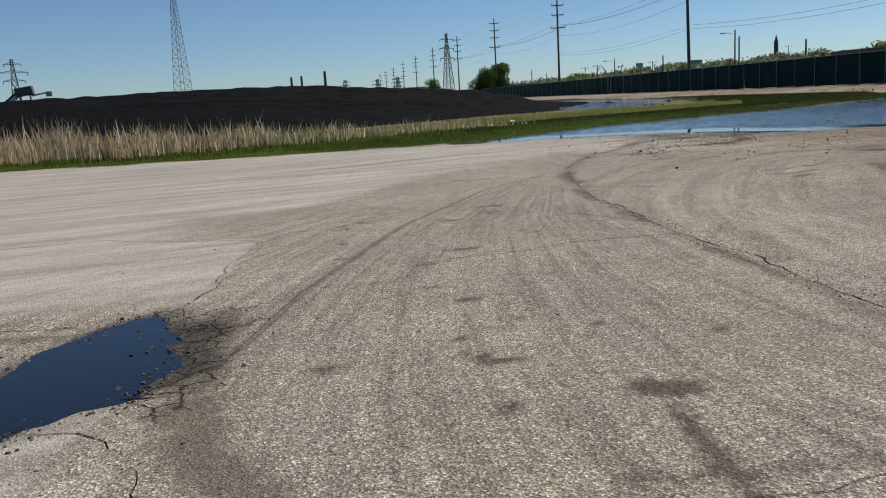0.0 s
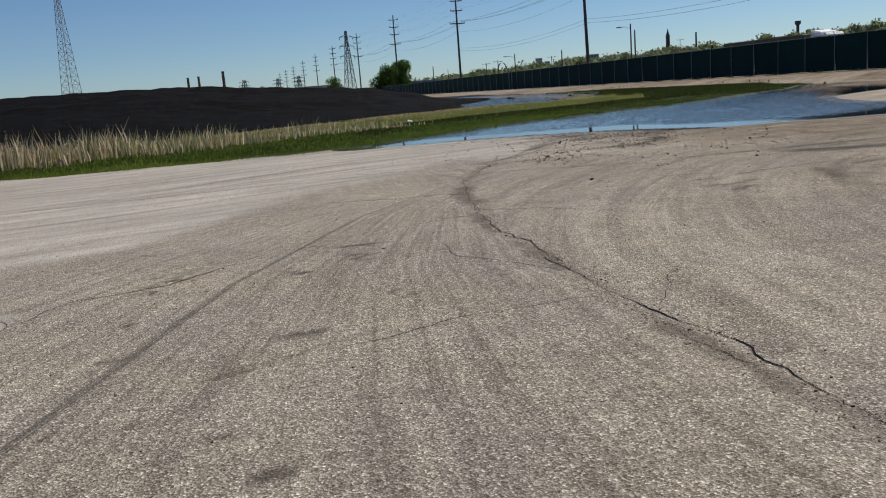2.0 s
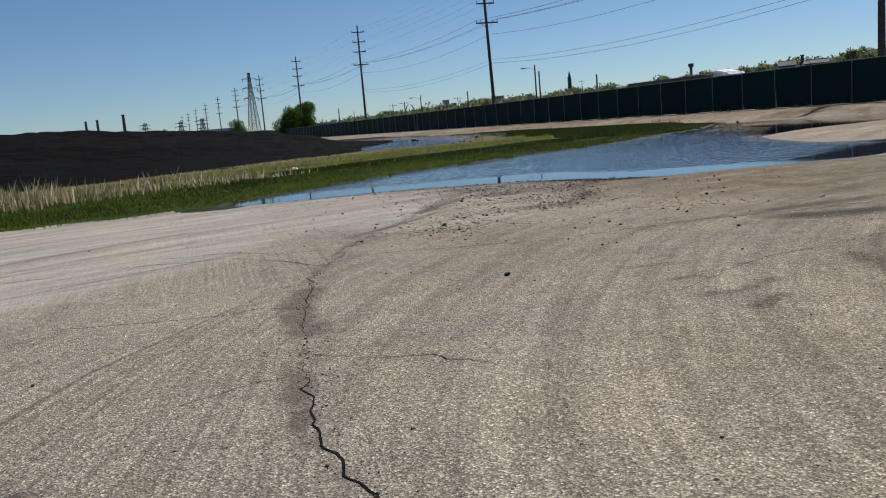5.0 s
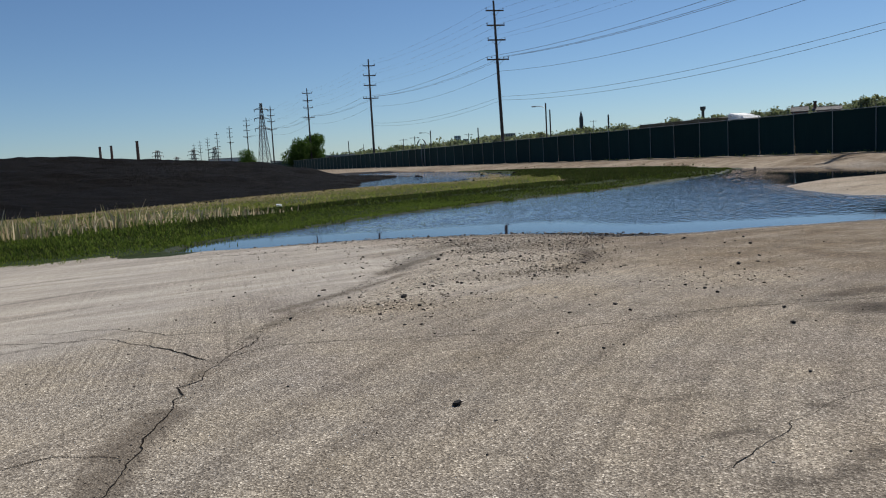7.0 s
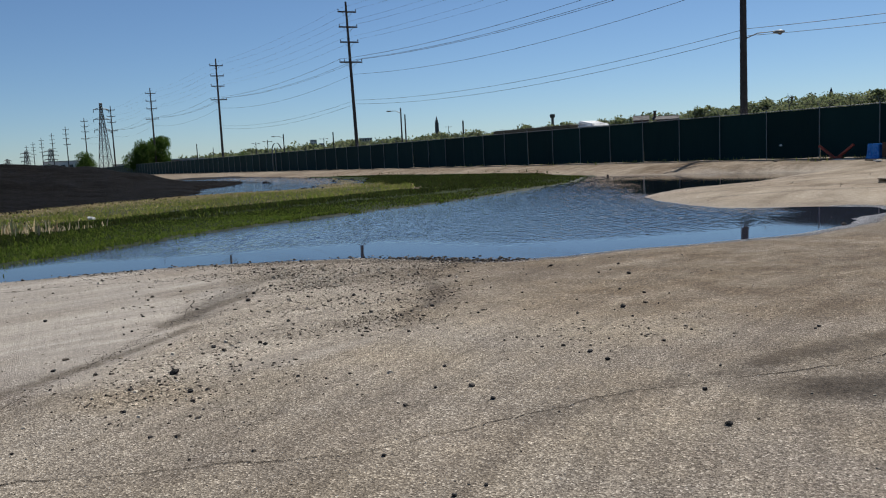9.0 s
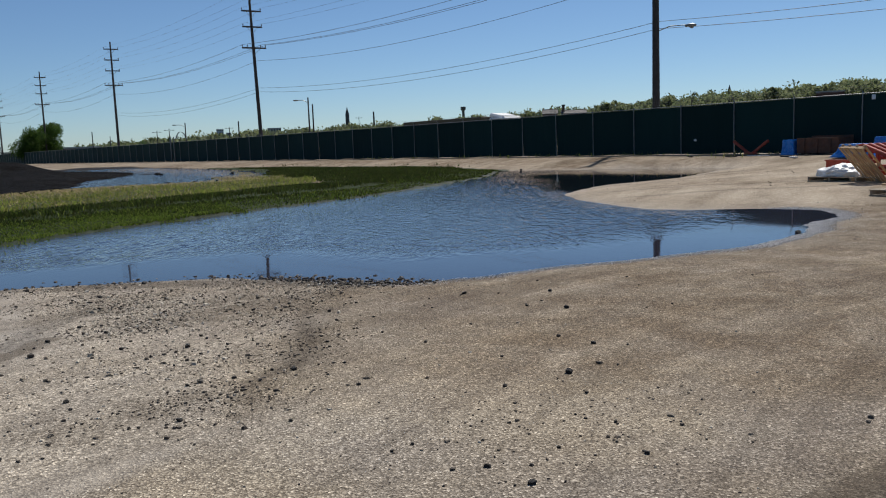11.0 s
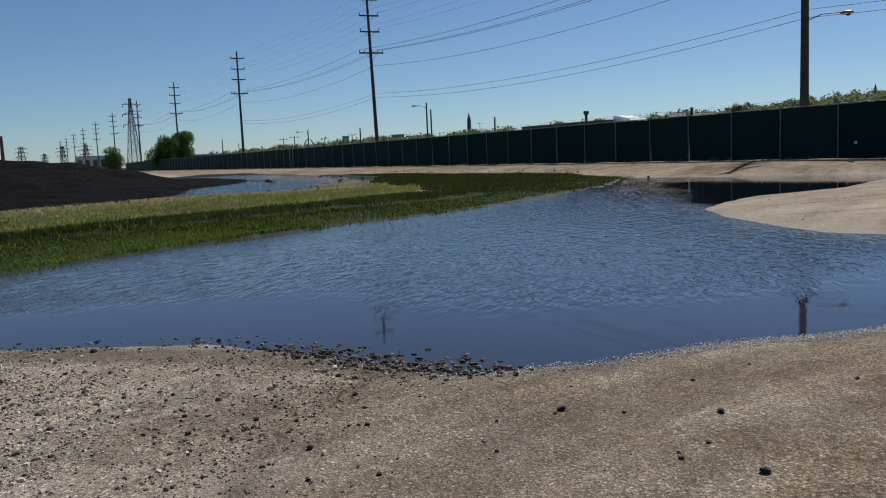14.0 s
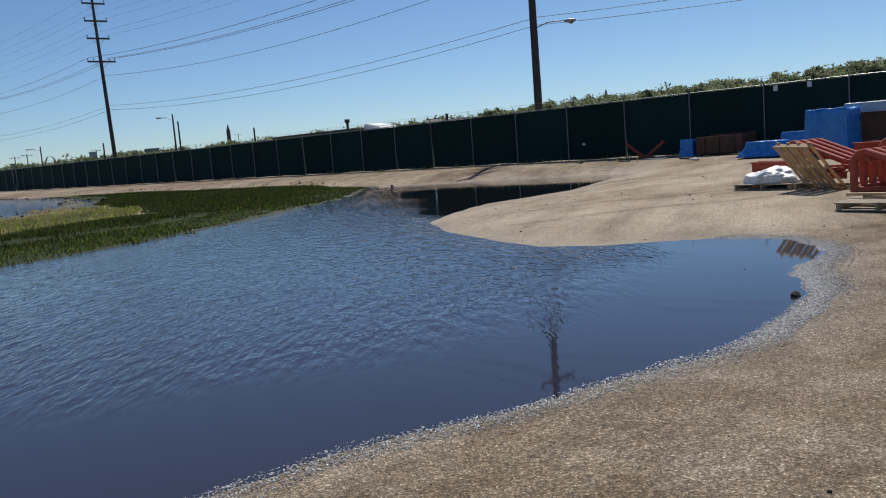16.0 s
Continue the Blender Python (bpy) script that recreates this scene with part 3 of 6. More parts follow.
for k in range(44):
    px, py = rng.uniform(-0.9, 2.1), rng.uniform(2.5, 10.0)
    stain = np.maximum(stain, rng.uniform(0.5, 0.95) * np.exp(-(off_line(X, Y, [(px, py), (px + rng.normal(0, 0.12), py + rng.normal(0, 0.05))]) / rng.uniform(0.03, 0.08)) ** 2))
u = signed(X, Y, PUDDLE)
lip = step(-0.06, 0.05, Y - np.interp(X, [-4.0, -2.9, -2.5, -2.2, -1.92, -1.70, -1.4], [2.3, 2.5, 2.45, 2.62, 2.97, 3.05, 3.3]))      # the sound slab ends along this line
stain = np.maximum(stain, 0.98 * step(0.50, 0.10, u + 0.14 * ripple(X, Y, 0.25, 1.0) + 0.22 - 0.34 * step(-2.1, -1.7, X)) * (0.06 + 0.94 * lip))
stain = np.maximum(stain, near_dirt * (0.16 + 0.10 * ripple(X, Y, 1.4, 3.0)))
left_of_crack = step(0.2, -0.2, X - np.interp(Y, [c[1] for c in CRACK], [c[0] for c in CRACK]) + 0.15 * ripple(X, Y, 0.7))
slab = left_of_crack * (0.05 + 0.95 * step(-1.6, 1.0, Y - np.interp(X, [-4, -1.7, 0, 2.3, 4.4], [8.0, 10.5, 13.5, 16.4, 18.1]) + 0.7 * ripple(X, Y, 1.3, 2.0)))
slab = slab * step(5.0, 9.0, Y + 0.9 * X)
slab = np.maximum(slab, 0.7 * step(0.4, -0.4, signed(X, Y, [(2.0, 23.6), (5.5, 23.0), (7.4, 22.4), (8.8, 21.2), (9.2, 20.2), (8.3, 19.5), (7.8, 18.0), (6.8, 16.8), (5.2, 16.0), (4.2, 15.6), (3.9, 16.3)]) + 0.3 * ripple(X, Y, 0.8, 3.0)))
slab = np.maximum(slab, np.where(Y < 7.9, step(-1.66, -1.84, X) * step(4.6, 5.2, Y), step(-1.2, -3.6, X + 0.15 * (Y - 8.0))) * 0.8)
slab = np.maximum(slab, 0.75 * (1 - lip) * step(-1.45, -1.9, X) * step(-4.2, -3.0, X) * step(0.5, 1.5, Y))
crack_x = np.interp(Y, [c[1] for c in CRACK], [c[0] for c in CRACK])
silt = 0.84 * np.exp(-((X - crack_x + 0.06) / (0.105 + 0.05 * ripple(X, Y, 0.9, 2.0))) ** 2) * (0.62 + 0.38 * ripple(X, Y, 0.8, 5.0)) * step(20.5, 19.0, Y) * step(1.5, 3.0, Y)
for line, w, k in (([(9.4, 20.35), (8.93, 20.05), (8.4, 19.6), (8.0, 18.8), (7.85, 18.1), (7.4, 17.5), (7.0, 17.2), (6.85, 16.7)], 0.16, 0.62), ([(3.6, 23.3), (5.5, 23.0), (6.6, 22.6)], 0.16, 0.7), ([(6.6, 22.5), (7.3, 22.1), (8.5, 21.3), (9.3, 20.4)], 0.36, 0.9),
                   ([(5.0, 18.3), (5.33, 18.76), (5.79, 19.2), (6.1, 19.6)], 0.16, 0.9), ([(5.2, 20.2), (6.2, 20.6), (7.6, 20.4)], 0.4, 0.5), ([(24.7, 30.3), (23.3, 27.0), (22.5, 24.9), (21.7, 23.3), (20.4, 20.9)], 0.45, 0.62), ([(29.4, 33.2), (27.6, 29.1), (25.0, 26.4)], 0.35, 0.5), ([(33.1, 49.6), (33.4, 43.6), (31.9, 38.0)], 0.5, 0.5), ([(34.3, 47.0), (37.6, 46.2), (38.2, 44.3), (38.2, 36)], 0.9, 0.5), ([(8.33, 14.07), (9.25, 14.13), (10.2, 14.1)], 0.16, 0.8),
                   ([(7.83, 13.52), (8.5, 13.4), (9.2, 13.1)], 0.30, 0.65), ([(5.2, 18.0), (4.9, 17.6), (4.2, 16.9), (3.5, 16.2)], 0.12, 0.75), ([(2.4, 11.4), (2.42, 12.4), (2.6, 13.0)], 0.22, 0.8), ([(-1.5, 4.6), (-1.45, 3.8), (-1.4, 3.2)], 0.22, 0.9), ([(-1.35, 2.9), (-1.15, 2.3), (-0.85, 1.9)], 0.24, 0.8), ([(-3.6, 4.2), (-2.9, 4.3), (-2.5, 4.35)], 0.10, 0.7)):
    silt = np.maximum(silt, k * np.exp(-(off_line(X, Y, line) / w) ** 2))
bed = signed(X, Y, [(6.2, 22.8), (7.4, 22.3), (9.6, 20.4), (8.0, 18.8), (6.9, 16.8), (5.2, 16.0), (4.3, 15.7), (4.3, 16.3), (5.5, 18.5), (6.2, 19.6), (6.0, 20.9)])
silt = np.maximum(silt, step(0.3, -0.5, bed) * (0.34 + 0.42 * ripple(X, Y, 1.1, 9.0)))
wet = np.clip(shore * 0.9 + step(0.35, 0.0, u) * 0.8, 0, 1)
marks = np.column_stack((np.clip(stain, 0, 1), wet, slab * (1 - 0.8 * inner), np.ones_like(X)))
a = me.attributes.new("grit", "FLOAT", "POINT")
gravelly = 0.38 * step(1.2, 0.0, off_line(X, Y, [(5.6, 22.0), (7.4, 21.4), (8.9, 20.5)])) + 0.3 * step(0.7, 0.0, off_line(X, Y, [(7.4, 17.2), (8.0, 18.4), (9.2, 20.0)]))
a.data.foreach_set("value", np.clip(np.maximum(np.maximum(np.maximum(near_dirt * 0.76, step(16.5, 19.5, X) * step(23.0, 21.0, Y + 0.5 * ripple(X, Y, 1.5, 2.0)) * (s_pond > 0.1)), gravelly), np.maximum((0.32 + 0.2 * ripple(X, Y, 1.9, 4.0)) * step(2.8, 5.5, X) * step(17, 14, Y), (0.40 + 0.30 * ripple(X, Y, 2.6, 7.0) + 0.15 * ripple(X, Y, 0.8, 3.0)) * step(17.5, 20, X) * step(20, 22, Y) * step(36, 40, Y + 0) + (0.30 + 0.35 * ripple(X, Y, 2.1, 7.0) + 0.2 * ripple(X, Y, 0.7, 3.0)) * step(17.5, 20, X) * step(21, 23, Y))), 0, 1).astype(np.float32))
for name, data in (("silt", silt), ("swept", np.where(X > crack_x, step(4.5, 8.0, np.hypot(X - 14.0, Y - 5.0)) * step(16.0, 11.0, X), 1.0)), ("bed", np.maximum(step(0.35, -0.25, bed + 0.25 * ripple(X, Y, 0.5, 4.0)), near_dirt * (0.75 + 0.25 * ripple(X, Y, 0.9, 6.0)))), ("broken", step(0.22, -0.15, signed(X, Y, ALLIGATOR)) * (0.55 + 0.45 * step(0.6, 0.1, u)) * (u > 0.0)), ("right_lane", step(-0.15, 0.15, X - np.where(Y < 20, crack_x, 5.6))), ("tread", step(15.0, 11.5, Y) * step(2.4, 4.6, Y))):
    a = me.attributes.new(name, "FLOAT", "POINT")
    a.data.foreach_set("value", np.clip(data, 0, 1).astype(np.float32))
lane_u = (X - np.interp(Y, [c[1] for c in ARC], [c[0] for c in ARC])) / np.clip(1.4 - 0.09 * Y, 0.25, 1.5)
for name, data in (("lane_in", (lane_u, Y, 0 * X)), ("lane_out", (np.hypot(X - 14.0, Y - 5.0), 11.0 * np.arctan2(Y - 5.0, X - 14.0), 0 * X))):
    a = me.attributes.new(name, "FLOAT_VECTOR", "POINT")
    a.data.foreach_set("vector", np.column_stack(data).astype(np.float32).ravel())
a = me.attributes.new("straw", "FLOAT", "POINT")
a.data.foreach_set("value", step(0.8, -1.5, s_bank + 0.8 * ripple(X, Y, 1.4)) * (0.25 + 0.75 * step(4.5, 1.5, np.abs(signed(X, Y, TOE)))).astype(np.float32))
for name, data in (("zones", zones), ("marks", marks)):
    a = me.attributes.new(name, "FLOAT_COLOR", "POINT")
    a.data.foreach_set("color", data.astype(np.float32).ravel())
ground = tagged(mesh_part("ground", me, M["ground"], smooth=True), "cracked bleached asphalt lot with sandy dirt and marsh edges", "ground", kind="structure")


def chop(U, V, lengths, slope, seed):
    """Short-crested wavelets: many small waves of different direction and length."""
    g = np.random.default_rng(seed)
    h = np.zeros_like(U)
    for k in range(34):
        L = g.uniform(*lengths)
        w = radians(-35) + g.normal(0, 0.6)
        h += slope * L / math.tau * np.sin((U * math.cos(w) + V * math.sin(w)) * math.tau / L + g.uniform(0, math.tau))
    return h / math.sqrt(34 / 2)


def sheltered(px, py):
    """The still bay in the lee of the fence, outlined by the fence's dark reflection."""
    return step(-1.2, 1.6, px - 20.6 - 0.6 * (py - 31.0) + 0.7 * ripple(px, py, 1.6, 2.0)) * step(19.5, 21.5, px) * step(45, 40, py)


def water_sheet(name, poly, z, material, label, calm=None, cell=0.5, margin=1.2, wave=None):
    xs, ys = [p[0] for p in poly], [p[1] for p in poly]
    ax, ay = np.arange(min(xs) - margin, max(xs) + margin, cell), np.arange(min(ys) - margin, max(ys) + margin, cell)
    U, V = np.meshgrid(ax, ay)
    U, V = U.ravel(), V.ravel()
    ok = signed(U, V, poly) < margin
    n = len(ax)
    I, J = np.meshgrid(np.arange(n - 1), np.arange(len(ay) - 1))
    k = (J * n + I).ravel()
    f = np.column_stack((k, k + 1, k + 1 + n, k + n))
    f = f[ok[f].any(axis=1)]
    used, inv = np.unique(f, return_inverse=True)
    f = inv.reshape(f.shape)
    U, V = U[used], V[used]
    level = np.full_like(U, z)
    if wave:
        level = level + chop(U, V, *wave) * (1 - calm(U, V)) * step(0.1, 1.2, -signed(U, V, poly)) * np.clip(0.7 + 0.4 * ripple(U, V, 2.7, 1.0), 0.25, 1.1)
    me = sheet(name, np.column_stack((U, V, level)).tolist(), f.tolist())
    a = me.attributes.new("calm", "FLOAT", "POINT")
    a.data.foreach_set("value", (calm(U, V) if calm else np.zeros_like(U)).astype(np.float32))
    a = me.attributes.new("fence_reflection", "FLOAT", "POINT")      # the fence's dark reflection in the bay, painted into the water's colour
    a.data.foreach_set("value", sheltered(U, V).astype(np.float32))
    return tagged(mesh_part(name, me, material, smooth=True), label, "water", kind="structure")


NEAR_SHORE = POND[:26]
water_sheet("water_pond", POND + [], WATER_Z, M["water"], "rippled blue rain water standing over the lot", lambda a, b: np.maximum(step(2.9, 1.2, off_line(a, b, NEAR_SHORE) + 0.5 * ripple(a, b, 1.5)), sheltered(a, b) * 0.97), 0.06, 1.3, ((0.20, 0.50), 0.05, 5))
water_sheet("water_marsh", SLOUGH + SLOUGH[::-1], WATER_Z - 0.004, M["still"], "still water showing between marsh grass", lambda a, b: np.ones_like(a), 0.4, 1.6)
water_sheet("water_far_pond", FARPOND, 0.02, M["water"], "shallow water beside the coal heap", None, 1.0, 2.0)
water_sheet("water_puddle", PUDDLE, -0.022, M["still"], "dark still puddle in broken asphalt", lambda a, b: np.ones_like(a), 0.2, 0.35)


# ---- coal heap ----
def coal_mound():
    ax, ay = np.arange(-75, 27.1, 0.45), np.arange(34, 112, 0.6)
    U, V = np.meshgrid(ax, ay)
    U, V = U.ravel(), V.ravel()
    toe = np.interp(U, [-75, -30, -12, -4, 1, 6, 11, 16, 22], [36, 37, 38.5, 42.5, 46.5, 51, 56, 72, 90])
    top = np.interp(U, [-75, -35, -20, -12, -7, 0, 4, 6.5, 9, 13, 17, 20], [2.6, 3.0, 3.0, 2.97, 2.78, 2.2, 1.9, 1.62, 1.10, 0.36, 0.12, 0.0])
    r = np.clip((V - toe) / (75 - toe + 1e-6), 0, None)
    h = np.where(V < 75, top * (0.82 * step(0, 1, r) + 0.18 * np.clip(r * 2.2, 0, 1)), top * step(105, 77, V))
    h = h + np.where(h > 0.05, 1, 0) * (0.10 * ripple(U, V, 2.2, 1.0) * np.clip(h, 0.2, 1) + 0.06 * ripple(U, V, 0.7, 2.0) + 0.10 * np.sin(V * 0.9 + ripple(U, V, 9.0)) * np.clip(h - 0.3, 0, 0.6))
    h = h + (h > 0.05) * (0.10 * np.abs(ripple(U, V, 1.1, 5.0)) + 0.16 * np.sin(V * 0.55 + 2.0 * ripple(U, V, 7.0, 2.0)) * np.clip(h - 0.2, 0, 0.7))
    h = h + (h > 0.05) * 0.07 * ripple(U, V * 2.6, 0.9, 8.0) * np.clip(h, 0.3, 1)
    h = np.where((V < toe) | (V > 105), -0.25, h)
    h = np.where(signed(U, V, FARPOND) < 0.9 * ripple(U, V, 1.6, 3.0), -0.25, h)
    h = h + 0.02
    n = len(ax)
    I, J = np.meshgrid(np.arange(n - 1), np.arange(len(ay) - 1))
    k = (J * n + I).ravel()
    f = np.column_stack((k, k + 1, k + 1 + n, k + n))
    f = f[(h[f] > -0.1).any(axis=1)]
    used, inv = np.unique(f, return_inverse=True)
    me = sheet("coal_mound", np.column_stack((U, V, h))[used].tolist(), inv.reshape(f.shape).tolist())
    return tagged(mesh_part("coal_mound", me, M["coal"], smooth=True), "long low mound of black coal behind the reeds", "coal mound")


coal_mound()


# ---- grass and reeds ----
def blades(name, P, height, width, lean, material, label, category, curl=0.35, broken=0.0):
    """Many bent blades in one mesh; P holds their feet."""
    n = len(P)
    turn, way = rng.uniform(0, math.tau, n), rng.uniform(0, math.tau, n)
    side = np.column_stack((np.cos(turn), np.sin(turn), np.zeros(n))) * (width * rng.uniform(0.6, 1.3, n))[:, None] / 2
    out = np.column_stack((np.cos(way), np.sin(way), np.zeros(n))) * (height * lean * rng.uniform(0.2, 1.0, n))[:, None]
    up = np.column_stack((np.zeros(n), np.zeros(n), height))
    mid, tip = P + up * 0.55 + out * (0.55 - curl), P + up + out
    bent = (rng.uniform(0, 1, n) < broken)[:, None]
    tip = np.where(bent, mid + out * rng.uniform(0.5, 1.6, (n, 1)) + up * rng.uniform(-0.30, 0.18, (n, 1)), tip)
    V = np.stack((P - side, P + side, mid + side * 0.8, mid - side * 0.8, tip), 1).reshape(-1, 3)
    k = np.arange(n) * 5
    quads = np.column_stack((k, k + 1, k + 2, k + 3)).tolist()
    tris = np.column_stack((k + 3, k + 2, k + 4)).tolist()
    return tagged(mesh_part(name, sheet(name, V.tolist(), quads + tris), material), label, category, kind="stuff")


def scatter(n, x0, x1, y0, y1):
    return rng.uniform(x0, x1, n), rng.uniform(y0, y1, n)


def marsh_grass():
    a, b = scatter(1000000, -22, 33, 22, 88)
    more = scatter(230000, -12, 12, 22, 36)
    a, b = np.append(a, more[0]), np.append(b, more[1])
    m = signed(a, b, MARSH)
    s = signed(a, b, POND)
    fringe = (m > 0) & (s < 0.0) & (rng.uniform(0, 1, len(a)) < 0.5 * np.exp(-m / 0.30) * np.clip(0.4 + ripple(a, b, 0.45, 8.0), 0, 1))
    keep = (m < 0.15 * ripple(a, b, 0.6)) | fringe
    a, b, s = a[keep], b[keep], s[keep]
    d = np.hypot(a - 6, b - 16)
    patch = ripple(a, b, 1.9, 3.0) + 0.6 * ripple(a, b, 0.6, 1.0)
    z = ground_z(a, b)
    open_water = np.exp(-(off_line(a, b, SLOUGH) / (1.15 - 0.5 * step(7.8, 10.5, a))) ** 4)
    keep = (rng.uniform(0, 1, len(a)) < np.clip(0.8 + 0.45 * patch, 0.25, 1) * np.clip(26 / d, 0.35, 1) * (1 - 0.93 * open_water)) & (z > WATER_Z - 0.16) & (signed(a, b, FARPOND) > 1.5)
    a, b, z, s = a[keep], b[keep], np.maximum(z[keep], WATER_Z - 0.03), s[keep]
    h = (0.085 + 0.05 * step(1.0, 4.0, s)) * (1 - 0.28 * step(3.5, 4.5, a) * step(10.0, 8.5, a) * step(2.8, 2.0, s)) * rng.uniform(0.6, 1.2, len(a)) * (1 + 0.35 * ripple(a, b, 2.4, 2.0))
    lot = off_line(a, b, MARSH[:7])
    h = h * np.where(a < 2.2, 0.55 + 0.6 * step(0.3, 1.8, lot), 1)
    wide = 0.014 + 0.0008 * np.hypot(a - 6, b - 16)
    fresh = np.clip(1.25 - (s + 0.7 * ripple(a, b, 1.1, 6.0)) / 2.6, 0.06, 1) * np.interp(a, [7, 13, 22], [1.0, 0.46, 0.10])
    fresh = np.where(a < 2.2, np.clip(1.15 - lot / 3.0, 0.45, 1), fresh)
    fresh = rng.uniform(0, 1, len(a)) < fresh
    mossy = (a < 2.6) & (lot + 0.35 * ripple(a, b, 0.8, 3.0) < np.interp(a, [-14, -4, 1], [1.5, 1.0, 0.4]))
    fresh = fresh & ~mossy
    P = np.column_stack((a, b, z - 0.02))
    blades("marsh_grass", P[fresh], h[fresh], wide[fresh], 0.85, M["grass"], "fresh green marsh grass standing in shallow water", "grass")
    blades("moss_grass", P[mossy], h[mossy] * 0.8, wide[mossy], 0.9, M["moss"], "bright yellow-green grass creeping onto the asphalt's edge", "grass")
    fresh = fresh | mossy
    blades("dark_marsh_grass", P[~fresh], h[~fresh] * 0.85, wide[~fresh], 0.7, M["sedge"], "dark wet sedge standing in the flooded marsh", "grass")


def bank_grass():
    a, b = scatter(300000, -30, 25, 29, 75)
    keep = (signed(a, b, BANK) < 0.5 * ripple(a, b, 1.5))
    a, b = a[keep], b[keep]
    z = ground_z(a, b)
    keep = rng.uniform(0, 1, len(a)) < 0.55 + 0.4 * ripple(a, b, 1.6, 6.0)
    a, b, z = a[keep], b[keep], z[keep]
    h = rng.uniform(0.05, 0.13, len(a)) * (1 + 0.45 * ripple(a, b, 1.8, 9.0)) * (1 + 1.1 * np.exp(-(off_line(a, b, BANK[3:14]) / 0.9) ** 2))
    near_coal = np.abs(signed(a, b, TOE)) + 1.2 * ripple(a, b, 1.2, 2.0)
    dry = rng.uniform(0, 1, len(a)) < np.clip(1.15 - near_coal / 6.0, 0.12, 0.95)
    P = np.column_stack((a, b, z - 0.02))
    blades("bank_grass", P[~dry], h[~dry], np.full((~dry).sum(), 0.04), 1.1, M["turf"], "short yellow-green grass on the bank", "grass")
    blades("dry_bank_grass", P[dry], h[dry] * 0.8, np.full(dry.sum(), 0.04), 1.3, M["straw"], "short straw-coloured dead grass below the coal", "grass")


def reeds():
    a, b = scatter(90000, -46, 5.4, 23.5, 35)
    front = np.interp(a, [-46, -14, -6, -2, 1, 5], [22.8, 23.9, 24.7, 26.6, 29.2, 32.0])
    back = np.interp(a, [-46, -10, -2, 1, 5], [29.0, 30.0, 32.0, 33.4, 34.2])
    dens = np.interp(a, [-14, -7, -2.5, 0.5, 3.5, 5], [1.0, 0.9, 0.75, 0.62, 0.34, 0.10])
    keep = (b > front + 0.3 * ripple(a, b, 0.7)) & (b < back) & (rng.uniform(0, 1, len(a)) < dens * np.clip(0.55 + 0.6 * ripple(a, b, 0.8, 4.0), 0.1, 1))
    a, b = a[keep], b[keep]
    z = ground_z(a, b)
    tall = np.interp(a, [-46, -12, -6, -2, 5], [1.12, 1.05, 0.84, 0.58, 0.40])
    h = tall * np.clip(rng.lognormal(-0.24, 0.24, len(a)), 0.22, 1.35) * (1 + 0.28 * ripple(a, b, 0.9, 7.0))
    dry = rng.uniform(0, 1, len(a)) < np.interp(a, [-9, -6, -3.5, 0], [0.92, 0.62, 0.36, 0.45])
    P = np.column_stack((a, b, z - 0.03))
    blades("dry_reeds", P[dry], h[dry], np.full(dry.sum(), 0.046), 0.42, M["reed"], "tall dry straw-coloured reeds along the lot's edge", "reeds", 0.25, 0.55)
    blades("green_reeds", P[~dry], h[~dry] * 0.92, np.full((~dry).sum(), 0.032), 0.3, M["greenreed"], "half-green reeds and sedge beside the water", "reeds", 0.25, 0.25)


def fence_weeds():
    a, b = scatter(9000, 33.5, 39.5, 27, 75)
    d = fence_x(b) - a
    keep = (d > 0.1) & (d < 2.6) & (rng.uniform(0, 1, len(a)) < 0.7 * np.exp(-d / 0.9) * np.clip(0.35 + 0.9 * ripple(a, b, 2.3, 3.0), 0, 1))
    a, b = a[keep], b[keep]
    blades("fence_weeds", np.column_stack((a, b, ground_z(a, b) - 0.01)), rng.uniform(0.06, 0.28, len(a)), np.full(len(a), 0.035), 0.7, M["turf"], "yellowish weeds along the foot of the fence", "weeds")


marsh_grass()
bank_grass()
reeds()
fence_weeds()


